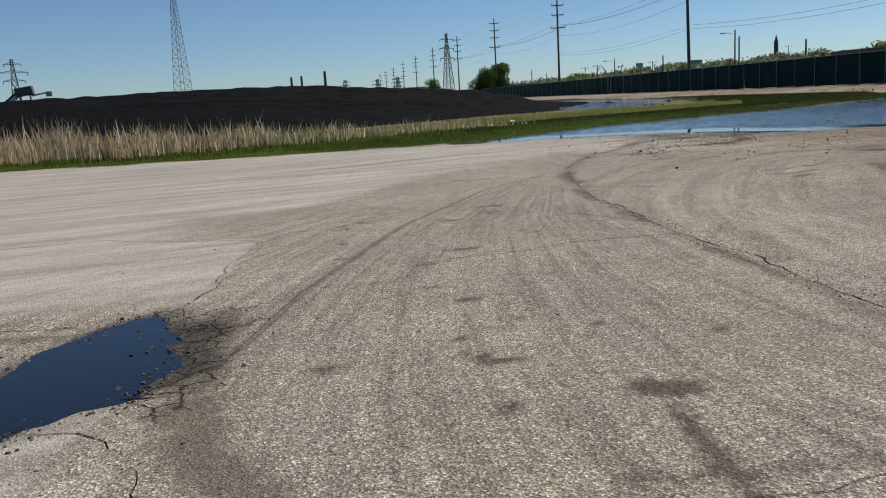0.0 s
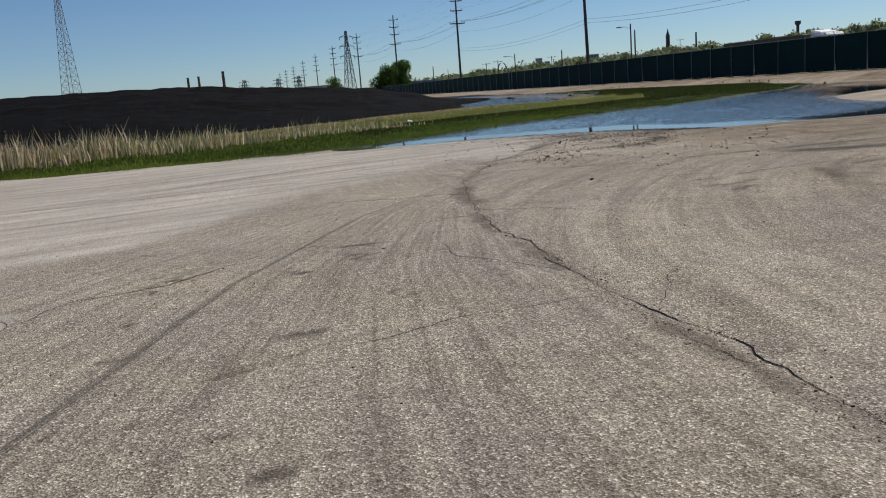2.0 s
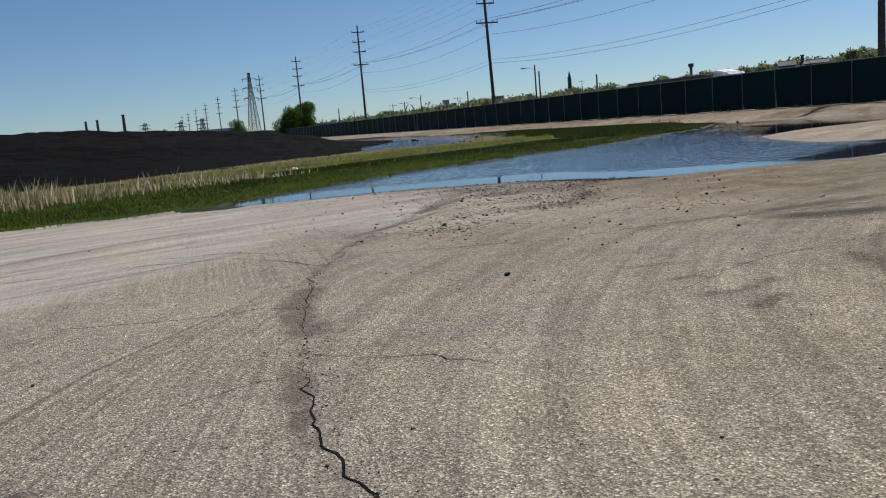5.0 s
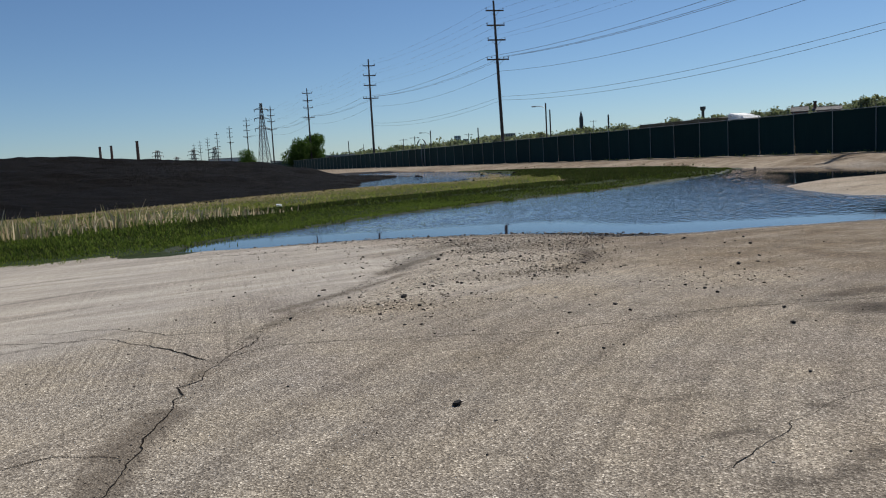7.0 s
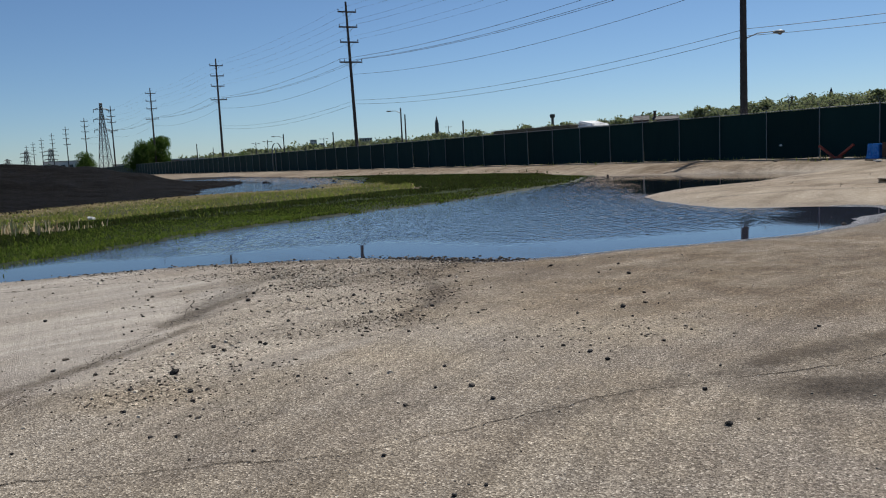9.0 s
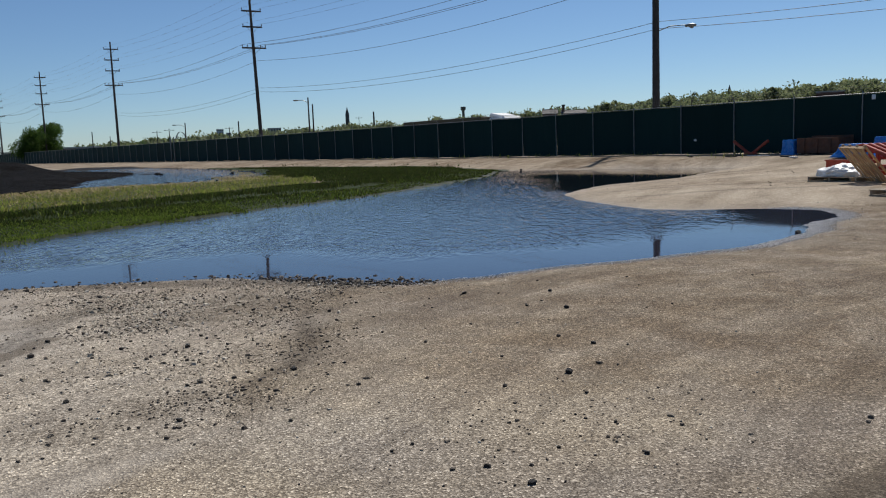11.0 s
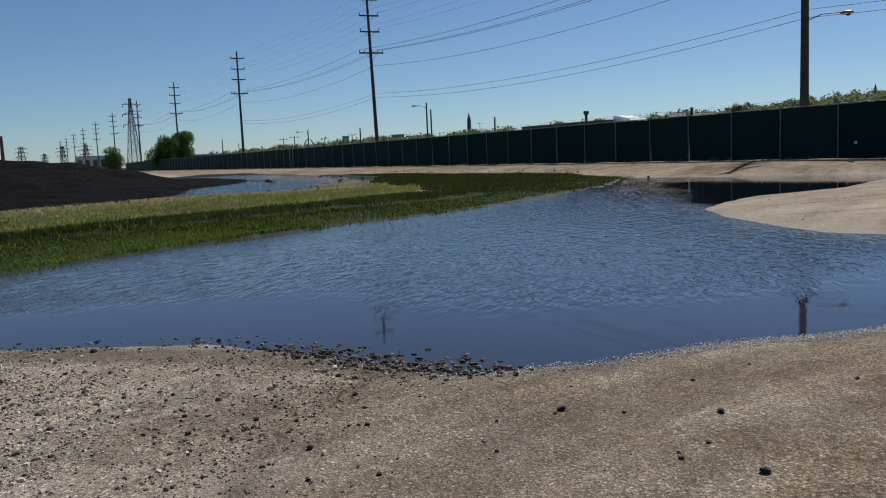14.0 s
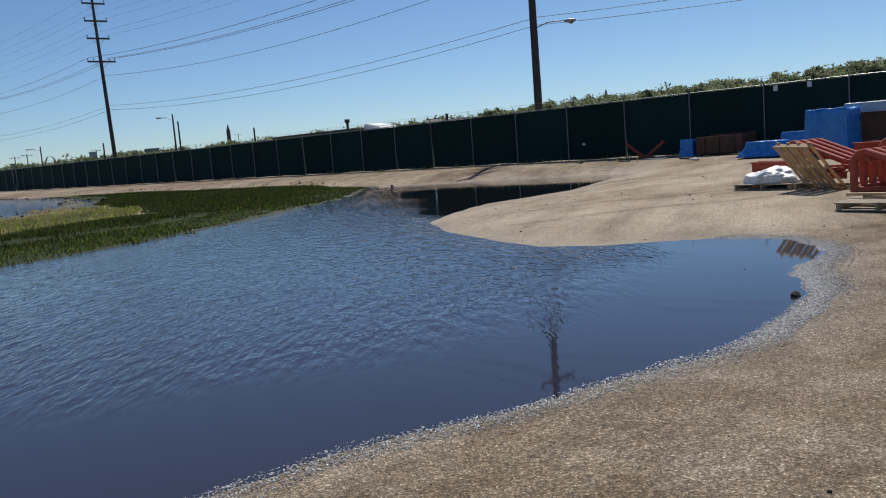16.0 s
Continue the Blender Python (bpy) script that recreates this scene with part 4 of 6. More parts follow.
# ---- fence ----
def fence():
    root = thing("fence", Matrix(), "tall chain-link fence with dark green windscreen fabric and barbed wire arms", "fence", kind="structure")
    ts = Vector((FENCE_STEP[0], FENCE_STEP[1], 0))
    along = ts.normalized()
    side = Vector((-along.y, along.x, 0))       # away from the lot
    if side.x < 0:
        side = -side

    def foot(k):
        p = Vector((FENCE_A[0], FENCE_A[1], 0)) + along * (k * (3.10 if k > 0 else 3.0))
        p.z = float(ground_z(np.array([p.x]), np.array([p.y]))[0])
        return p

    # one post with its cap, shared by all
    bm = bmesh.new()
    rod(bm, (0, 0, -0.1), (0, 0, 2.50), 0.026, sides=10)
    rod(bm, (0, 0, 2.50), (0, 0, 2.54), 0.046, 0.02, 10)
    post_me = bpy.data.meshes.new("post")
    bm.to_mesh(post_me)
    bm.free()
    bm = bmesh.new()
    tipv = -0.22 * side + Vector((0, 0, 0.27))
    rod(bm, (0, 0, 2.52), Vector((0, 0, 2.52)) + tipv, 0.018, 0.010, 6)
    arm_me = bpy.data.meshes.new("wire_arm")
    bm.to_mesh(arm_me)
    bm.free()
    for k in range(-76, 16):
        a, b = foot(k), foot(k + 1)
        p = mesh_part("post", post_me, M["galv"], root)
        p.matrix_basis = Matrix.Translation(a - side * 0.03)
        if k > -30:
            w = mesh_part("wire_arm", arm_me, M["galv"], p)
        # fabric: a slightly bellied sheet with a thickness
        cols, rows_ = (10, 6) if k > -14 else (3, 3)
        V, F = [], []
        bell = rng.uniform(0.01, 0.045)
        ph = rng.uniform(0, 6)
        for r in range(rows_ + 1):
            for c in range(cols + 1):
                f, g = c / cols, r / rows_
                p3 = a.lerp(b, f)
                hem = 0.03 + 0.02 * math.sin(5 * f + ph)
                z = p3.z + hem + g * (2.44 - hem) - (0.012 * math.sin(math.pi * f * 5 + ph) ** 2 if r == rows_ else 0)
                o = bell * math.sin(math.pi * f) * math.sin(math.pi * g) + 0.012 * math.sin(9 * f + ph + 3 * g)
                q3 = p3 + side * (0.035 + o)
                V.append((q3.x, q3.y, z))
        n = cols + 1
        for r in range(rows_):
            for c in range(cols):
                F.append((r * n + c, r * n + c + 1, r * n + n + c + 1, r * n + n + c))
        m = len(V)
        V += [(x + side.x * 0.006, y + side.y * 0.006, z) for x, y, z in V]
        F += [tuple(i + m for i in f[::-1]) for f in F]
        mesh_part("windscreen_panel", sheet("windscreen_panel", V, F), M["screen"], root, smooth=True)
        bm = bmesh.new()
        rod(bm, a + Vector((0, 0, 2.47)) - side * 0.0, b + Vector((0, 0, 2.47)), 0.022, sides=6)
        part("top_rail", bm, M["galv"], root)
    for off in (0.35, 0.68, 1.0):
        bm = bmesh.new()
        for k in range(-30, 16):
            a, b = foot(k), foot(k + 1)
            o = tipv * off + Vector((0, 0, 2.52)) - side * 0.03
            mid = (a + b) / 2 + o - Vector((0, 0, 0.02))
            rod(bm, a + o, mid, 0.004, sides=4, cap=False)
            rod(bm, mid, b + o, 0.004, sides=4, cap=False)
        part("barbed_wire", bm, M["wire"], root)
    # pair of gate posts far along
    for k in (-25.0, -24.6):
        a = foot(k)
        bm = bmesh.new()
        rod(bm, a - side * 0.12 + Vector((0, 0, -0.1)), a - side * 0.12 + Vector((0, 0, 3.1)), 0.07, sides=8)
        part("gate_post", bm, M["galv"], root)
    return root


fence()


# ---- utility poles and wires ----
LINE = [(45.1 + 1.0, 51.9), (38.6, 108.1), (32.2, 163.3)]
for k in range(1, 12):
    LINE.append((32.2 - 5.75 * k + 0.06 * k * k, 163.3 + 55.0 * k))
LINE.insert(0, (52.5, -3.0))
ARMS = ((13.45, 2.9), (15.85, 2.35), (17.65, 2.35), (19.45, 2.35))


def utility_pole(xy):
    root = thing("utility_pole", pose(xy[0], xy[1], -0.1), "tall dark wooden utility pole with four crossarms and many wires", "utility pole", "power line poles")
    bm = bmesh.new()
    w = 0.27 if xy[1] < 60 else 0.24
    lean = -0.45 if 100 < xy[1] < 120 else 0.0
    for z0, z1, r0, r1 in ((0, 7, w, w * 0.86), (7, 14, w * 0.86, w * 0.72), (14, 20.7, w * 0.72, w * 0.5)):
        rod(bm, (lean * z0 / 20, 0, z0), (lean * z1 / 20, 0, z1), r0, r1, 12)
    part("pole", bm, M["pole"], root, smooth=False)
    for z, wide in ARMS:
        dx = lean * z / 20
        bm = bmesh.new()
        box(bm, (wide, 0.13, 0.17), pose(dx, -0.24, z), 0.012)
        arm = part("crossarm", bm, M["arm"], root)
        for s in (-1, 1):
            bm = bmesh.new()
            rod(bm, (dx + s * wide * 0.27, -0.24, z - 0.05), (dx, -0.2, z - 0.75), 0.02, sides=5)
            part("brace", bm, M["galv"], arm)
        for f in ((-0.96, -0.55, 0.55, 0.96) if z < 14 else (-0.95, 0.95)):
            bm = bmesh.new()
            rod(bm, (dx + f * wide / 2, -0.24, z + 0.08), (dx + f * wide / 2, -0.24, z + 0.17), 0.022, sides=6)
            rod(bm, (dx + f * wide / 2, -0.24, z + 0.17), (dx + f * wide / 2, -0.24, z + 0.25), 0.06, 0.075, 8)
            rod(bm, (dx + f * wide / 2, -0.24, z + 0.25), (dx + f * wide / 2, -0.24, z + 0.36), 0.055, 0.035, 8)
            part("insulator", bm, M["porcelain"], arm)
    return root


for xy in LINE[:12]:
    utility_pole(xy)


def wire(a, b, sag, r, label, n=18, seg=5):
    """A hanging wire as a thin tube."""
    a, b = Vector(a), Vector(b)
    pts = [a.lerp(b, i / n) - Vector((0, 0, 4 * sag * (i / n) * (1 - i / n))) for i in range(n + 1)]
    side = (b - a).cross(Vector((0, 0, 1))).normalized()
    V, F = [], []
    for p in pts:
        for s in range(seg):
            w = math.tau * s / seg
            V.append(p + r * (math.cos(w) * side + math.sin(w) * Vector((0, 0, 1))))
    for i in range(n):
        for s in range(seg):
            t = (s + 1) % seg
            F.append((i * seg + s, i * seg + t, (i + 1) * seg + t, (i + 1) * seg + s))
    ob = mesh_part("power_line", sheet("power_line", [tuple(v) for v in V], F), M["wire"])
    return tagged(ob, label, "power line", "overhead wires")


def wires():
    for k in range(0, 6):
        (xa, ya), (xb, yb) = LINE[k], LINE[k + 1]
        thick = 0.016 if k < 2 else 0.014
        la, lb = (-0.45 if k == 2 else 0), (-0.45 if k == 1 else 0)
        for z, wide in ARMS:
            for f in ((-0.96, 0.55, 0.96) if z < 14 else (-0.95, 0.95)):
                wire((xa + f * wide / 2 + la * z / 20, ya - 0.24, z + 0.26), (xb + f * wide / 2 + lb * z / 20, yb - 0.24, z + 0.26), 0.9 if z < 14 else 0.7, thick * (1.25 if z < 14 else 0.55), "thin dark wire hanging between two poles")
        wire((xa, ya - 0.3, 11.9), (xb, yb - 0.3, 11.9), 1.2, thick * 1.1, "thin dark wire hanging between two poles")
        if k < 3:
            for z, s in ((8.75, 1.0), (8.3, 1.1)):
                wire((xa, ya - 0.28, z), (xb, yb - 0.28, z), s, thick, "low cable hanging between two poles")


wires()


def street_lamp_arm():
    """Lamp on the pole beside the fence."""
    x, y = LINE[1]
    root = thing("street_lamp", pose(x, y, 8.3), "grey cobra-head street lamp on a wooden utility pole", "street lamp")
    d = Vector((1.36, -1.75, 0)).normalized()
    bm = bmesh.new()
    rod(bm, d * 0.2 + Vector((0, 0, -0.12)), d * 0.9 + Vector((0, 0, 0.12)), 0.035, 0.032)
    rod(bm, d * 0.9 + Vector((0, 0, 0.12)), d * 1.9 + Vector((0, 0, 0.12)), 0.032, 0.028)
    part("arm", bm, M["galv"], root)
    bm = bmesh.new()
    bmesh.ops.create_uvsphere(bm, u_segments=14, v_segments=8, radius=0.5, matrix=Matrix.Translation(d * 2.18 + Vector((0, 0, 0.07))) @ d.to_track_quat("X", "Z").to_matrix().to_4x4() @ Matrix.Diagonal((0.75, 0.34, 0.24, 1)))
    part("head", bm, M["galv"], root, smooth=True)
    bm = bmesh.new()
    bmesh.ops.create_uvsphere(bm, u_segments=12, v_segments=6, radius=0.5, matrix=Matrix.Translation(d * 2.25 + Vector((0, 0, 0.0))) @ Matrix.Diagonal((0.3, 0.3, 0.26, 1)))
    part("lens", bm, M["porcelain"], root, smooth=True)


street_lamp_arm()

# ---- more materials ----
M.update(
    crackfill=worn("crack_dirt", (0.008, 0.007, 0.006), (0.018, 0.015, 0.012), 0.95, 9, 120, 0.5),
    pallet=worn("pallet_wood", (0.40, 0.33, 0.24), (0.29, 0.235, 0.17), 0.85, 5, 50, 0.5),
    palletnew=worn("pallet_wood_fresh", (0.52, 0.36, 0.20), (0.40, 0.27, 0.15), 0.8, 5, 50, 0.5),
    red=worn("red_oxide_paint", (0.44, 0.065, 0.030), (0.30, 0.048, 0.025), 0.5, 4, 60, 0.2),
    blue=worn("blue_tarpaulin", (0.016, 0.15, 0.50), (0.04, 0.24, 0.62), 0.28, 3, 25, 0.5, depth=0.02),
    silver=worn("grey_blue_tarpaulin", (0.42, 0.50, 0.56), (0.25, 0.36, 0.46), 0.35, 4, 25, 0.5, depth=0.02),
    white=worn("white_plastic", (0.80, 0.80, 0.78), (0.66, 0.66, 0.63), 0.45, 6, 30, 0.4, depth=0.01),
    rust=worn("rusty_steel", (0.13, 0.055, 0.03), (0.07, 0.04, 0.03), 0.85, 3, 40, 0.4),
    brick=worn("far_brick", (0.14, 0.06, 0.045), (0.10, 0.05, 0.04), 0.9, 0.2, 3, 0.3),
    soot=worn("sooty_brick", (0.095, 0.058, 0.048), (0.065, 0.045, 0.040), 0.9, 0.2, 3, 0.3),
    pale=worn("pale_cladding", (0.62, 0.63, 0.62), (0.50, 0.52, 0.52), 0.7, 0.15, 3, 0.2),
    concrete=worn("far_concrete", (0.40, 0.39, 0.37), (0.32, 0.31, 0.30), 0.85, 0.2, 3, 0.2),
    roofdark=worn("dark_roof", (0.07, 0.068, 0.07), (0.11, 0.10, 0.10), 0.8, 0.4, 4, 0.3),
    glass=worn("dark_window_glass", (0.03, 0.04, 0.05), (0.05, 0.06, 0.07), 0.1, 0.5, 4, 0.05),
    bluetrim=worn("blue_panel", (0.05, 0.16, 0.36), (0.06, 0.19, 0.42), 0.6, 0.4, 4, 0.2),
    rubber=worn("tyre_rubber", (0.02, 0.02, 0.02), (0.035, 0.034, 0.033), 0.85, 6, 60, 0.3),
    olive=worn("olive_trailer", (0.075, 0.062, 0.030), (0.055, 0.048, 0.026), 0.7, 0.8, 10, 0.3),
)


def stone_material():
    n = Nodes("loose_stone", 0.85)
    c = n.ramp(n.each(), (0.0, (0.009, 0.008, 0.007)), (0.7, (0.022, 0.019, 0.017)), (0.92, (0.06, 0.05, 0.042)), (1.0, (0.16, 0.14, 0.115)))
    c = n.mix(0.5, c, n.ramp(n.noise(30, 4), (0.3, 0.6), (0.7, 1.5)), "MULTIPLY")
    return n.done(c, None, n.bump(n.noise(55, 4), 0.6, 0.01))


def gravel_material(name, stops, rough=0.85):
    n = Nodes(name, rough)
    return n.done(n.ramp(n.island(), *stops), None, n.bump(n.noise(90, 3), 0.4, 0.004))


M["stone"] = stone_material()
M["gravel"] = gravel_material("gravel", ((0.0, (0.022, 0.018, 0.014)), (0.30, (0.11, 0.087, 0.063)), (0.62, (0.33, 0.275, 0.205)), (1.0, (0.64, 0.57, 0.46))))
M["rubble"] = gravel_material("asphalt_rubble", ((0.0, (0.014, 0.011, 0.009)), (0.6, (0.065, 0.051, 0.038)), (1.0, (0.21, 0.170, 0.125))))
# wet pebbles; their near-white tones also paint the sparkle along the shore
M["pebble"] = gravel_material("wet_pebbles", ((0.0, (0.16, 0.15, 0.13)), (0.5, (0.42, 0.40, 0.37)), (1.0, (0.78, 0.76, 0.72))), 0.30)


def zg(x, y):
    return float(ground_z(np.array([x]), np.array([y]))[0])


# ---- cracks ----
M["crackfill"].node_tree.nodes["Principled BSDF"].inputs["Specular IOR Level"].default_value = 0.05


def surface_z(px, py):
    """Height of the ground's mesh."""
    i, j = np.clip(np.searchsorted(gx, px) - 1, 0, nx - 2), np.clip(np.searchsorted(gy, py) - 1, 0, ny - 2)
    f, g = (px - gx[i]) / (gx[i + 1] - gx[i]), (py - gy[j]) / (gy[j + 1] - gy[j])
    k = j * nx + i
    return Z[k] * (1 - f) * (1 - g) + Z[k + 1] * f * (1 - g) + Z[k + nx] * (1 - f) * g + Z[k + nx + 1] * f * g


def crack(line, width, wild=0.05, seed=0):
    """A dirt-filled crack: a ragged ribbon along the ground, wider here and narrower there."""
    r = np.random.default_rng(seed)
    pts = []
    for (ax, ay), (bx, by) in zip(line, line[1:]):
        n = max(2, int(math.hypot(bx - ax, by - ay) / 0.035))
        for i in range(n):
            pts.append((ax + (bx - ax) * i / n, ay + (by - ay) * i / n))
    pts = np.array(pts + [line[-1]])
    n = len(pts)
    walk_off = np.zeros((n, 2))
    for amp, every in ((wild, 14), (wild * 0.6, 5), (wild * 0.32, 2)):
        k = r.normal(0, amp, (n // every + 2, 2))
        t = np.arange(n) / every
        i = t.astype(int)
        f = (t - i)[:, None]
        walk_off += k[i] * (1 - f) + k[i + 1] * f
    pts = pts + walk_off
    d = np.gradient(pts, axis=0)
    nrm = np.column_stack((-d[:, 1], d[:, 0])) / (np.linalg.norm(d, axis=1)[:, None] + 1e-9)
    slow = np.interp(np.arange(n), np.arange(0, n + 12, 12), r.lognormal(-0.5, 0.75, len(np.arange(0, n + 12, 12))))
    w = width * np.clip(slow * (0.75 + 0.5 * r.uniform(0, 1, n)), 0.06, 1.25)
    ends = np.minimum(np.arange(n), np.arange(n)[::-1]) / 4.0
    w = w * np.clip(ends, 0.05, 1)
    L, R = pts + nrm * w[:, None] / 2, pts - nrm * w[:, None] / 2
    zl, zc, zr = surface_z(L[:, 0], L[:, 1]), surface_z(pts[:, 0], pts[:, 1]), surface_z(R[:, 0], R[:, 1])
    V = np.stack((np.column_stack((L, zl + 0.004)), np.column_stack((pts, zc + 0.003)), np.column_stack((R, zr + 0.004))), 1).reshape(-1, 3)
    F = []
    for i in range(n - 1):
        a = 3 * i
        F += [(a, a + 3, a + 4, a + 1), (a + 1, a + 4, a + 5, a + 2)]
    return mesh_part("crack", sheet("crack", V.tolist(), F), M["crackfill"], ground)


crack(CRACK[6:], 0.010, 0.028, 1)
crack([(2.58, 2.2), (2.55, 3.4), (2.53, 4.3), (2.50, 4.7), (2.51, 4.95), (2.47, 5.35), (2.39, 5.7), (2.35, 6.3), (2.30, 6.95), (2.22, 7.95)], 0.013, 0.026, 61)
crack([(2.3, 6.0), (2.33, 5.6), (2.35, 5.2), (2.34, 4.9)], 0.006, 0.03, 2)
crack([(2.17, 7.3), (2.2, 6.8), (2.28, 6.4)], 0.006, 0.03, 3)
crack([(2.48, 6.18), (2.6, 6.4), (2.75, 6.68), (3.0, 7.0), (3.12, 7.12)], 0.0035, 0.03, 4)
crack([(-6.5, 8.3), (-4.6, 8.2), (-3.8, 8.45), (-1.9, 7.8), (-1.7, 7.5), (-1.8, 6.4), (-1.7, 5.5), (-1.8, 5.0)], 0.013, 0.03, 5)
crack([(-1.7, 7.5), (-1.4, 8.1), (-0.8, 8.3), (-0.1, 9.2)], 0.010, 0.03, 6)
crack([(-4.0, 15.2), (-1.0, 15.7), (1.0, 15.8), (2.1, 15.5), (2.5, 14.9), (2.9, 14.3)], 0.013, 0.03, 7)
crack([(2.9, 14.4), (3.4, 14.6), (4.0, 14.4), (4.7, 14.1), (5.4, 13.9), (6.1, 13.9), (7.2, 14.0), (8.2, 13.8), (10.5, 13.6)], 0.007, 0.025, 8)
crack([(1.6, 8.9), (1.6, 8.2), (1.9, 7.8), (2.2, 7.4)], 0.004, 0.02, 9)
crack([(0.6, 12.6), (1.9, 12.3), (2.1, 12.4), (2.5, 12.3)], 0.009, 0.02, 11)
crack([(2.4, 1.9), (1.5, 1.75), (1.1, 1.62), (0.4, 1.55)], 0.009, 0.02, 12)
crack([(0.1, 6.05), (0.7, 6.1), (1.2, 6.35), (2.2, 6.5)], 0.005, 0.02, 13)
crack([(1.5, 10.1), (1.8, 10.3), (2.2, 10.4)], 0.009, 0.02, 14)
crack([(2.35, 10.9), (2.7, 10.4), (3.0, 10.3), (3.3, 9.9)], 0.008, 0.03, 15)
crack([(2.5, 22.2), (3.6, 21.9), (4.49, 21.78), (4.9, 21.5), (5.37, 21.27)], 0.013, 0.03, 22)
crack([(3.2, 15.3), (2.5, 15.4), (2.0, 16.0), (1.2, 16.2)], 0.008, 0.03, 16)
crack([(5.0, 10.9), (6.3, 11.6), (8.2, 11.9)], 0.005, 0.02, 17)
crack([(-2.4, 4.6), (-3.2, 4.55), (-4.6, 4.9)], 0.012, 0.03, 18)
crack([(-2.1, 2.75), (-1.6, 2.55), (-1.35, 2.2), (-1.2, 1.5)], 0.010, 0.03, 19)
rr = np.random.default_rng(21)
crack([(-2.9, 2.52), (-2.5, 2.46), (-2.11, 2.70), (-1.92, 3.04), (-1.76, 3.13), (-1.43, 3.06)], 0.012, 0.012, 20)


# ---- stones and gravel ----
def lump(seed, sub=2):
    r = np.random.default_rng(seed)
    bm = bmesh.new()
    bmesh.ops.create_icosphere(bm, subdivisions=sub, radius=0.5)
    cuts = r.normal(0, 1, (7, 3))
    cuts /= np.linalg.norm(cuts, axis=1)[:, None]
    lim = r.uniform(0.27, 0.42, 7)
    for v in bm.verts:
        p = np.array(v.co)
        for c, l in zip(cuts, lim):
            o = p @ c - l
            if o > 0:
                p = p - c * o * 0.9
        v.co = Vector(p * np.array((1.0, 0.85, 0.58)) + r.normal(0, 0.03, 3))
    m = bpy.data.meshes.new("stone")
    bm.to_mesh(m)
    bm.free()
    m.materials.append(M["stone"])
    return m


LUMPS = [lump(s, 1) for s in range(7)]


def stone(x, y, size, k, label="dark angular stone lying loose on the asphalt"):
    ob = new("stone", LUMPS[k % 7])
    z = max(zg(x, y), WATER_Z - 0.02 if size > 0.05 else -1)
    ob.matrix_basis = pose(x, y, z + size * 0.17, rr.uniform(-12, 12), rr.uniform(-12, 12), rr.uniform(0, 360)) @ Matrix.Diagonal((size, size, size, 1))
    return tagged(ob, label, "stone", "loose stones")


SEEN = [(4.25, 12.35, 0.095), (5.5, 13.8, 0.05), (4.8, 16.2, 0.13), (8.8, 16.2, 0.11), (6.6, 13.9, 0.03), (8.3, 16.2, 0.06), (7.6, 16.8, 0.055), (7.4, 17.4, 0.085), (6.1, 19.5, 0.09), (6.8, 17.5, 0.09), (9.6, 16.5, 0.04),
        (8.7, 16.8, 0.045), (8.6, 15.8, 0.05), (8.88, 19.9, 0.075), (9.8, 19.0, 0.10), (10.5, 18.52, 0.09), (8.4, 19.1, 0.08), (9.75, 20.85, 0.11), (9.9, 18.1, 0.05), (9.4, 19.0, 0.04), (16.25, 19.88, 0.18), (5.2, 16.9, 0.08),
        (4.4, 15.4, 0.06), (7.0, 16.4, 0.05), (9.2, 18.6, 0.045), (10.9, 17.3, 0.045), (11.6, 18.6, 0.05), (12.6, 17.8, 0.04), (4.0, 16.9, 0.07), (8.6, 18.6, 0.055), (9.1, 17.8, 0.05), (17.3, 21.0, 0.09), (20.5, 19.9, 0.06),
        (22.6, 20.5, 0.07), (14.0, 17.2, 0.03), (6.5, 15.2, 0.05), (0.7, 11.0, 0.035), (12.6, 15.3, 0.04), (6.2, 22.6, 0.10), (5.0, 23.0, 0.09), (7.4, 22.2, 0.11), (3.6, 23.3, 0.09), (8.8, 21.1, 0.10), (30.6, 46.0, 0.3)]
for k, (x, y, s) in enumerate(SEEN):
    stone(x, y, s * (0.68 if y > 13 else 0.85), k)
for k in range(100):
    w = rr.uniform()
    if w < 0.45:
        x, y = rr.normal(6.6, 1.7), rr.normal(18.6, 2.0)
    elif w < 0.75:
        x, y = rr.uniform(3, 16), rr.uniform(12, 19.3)
    else:
        f = rr.uniform(0, 10.5)
        i = int(f)
        x = POND[i][0] + (POND[i + 1][0] - POND[i][0]) * (f - i) + rr.normal(0, 0.12)
        y = POND[i][1] + (POND[i + 1][1] - POND[i][1]) * (f - i) + rr.normal(0.05, 0.25)
    if zg(x, y) > -0.11 and not (POND[0][0] < x < 9 and y > 23.6):
        stone(x, y, float(np.clip(rr.lognormal(-3.45, 0.35), 0.018, 0.08)), k)

CHIP = np.array([(-1, -0.8, -1), (1, -0.9, -1), (0.9, 0.8, -1), (-0.9, 0.9, -1), (-0.75, -0.5, 1), (0.6, -0.6, 0.8), (0.7, 0.55, 1), (-0.55, 0.65, 0.75)]) * 0.5


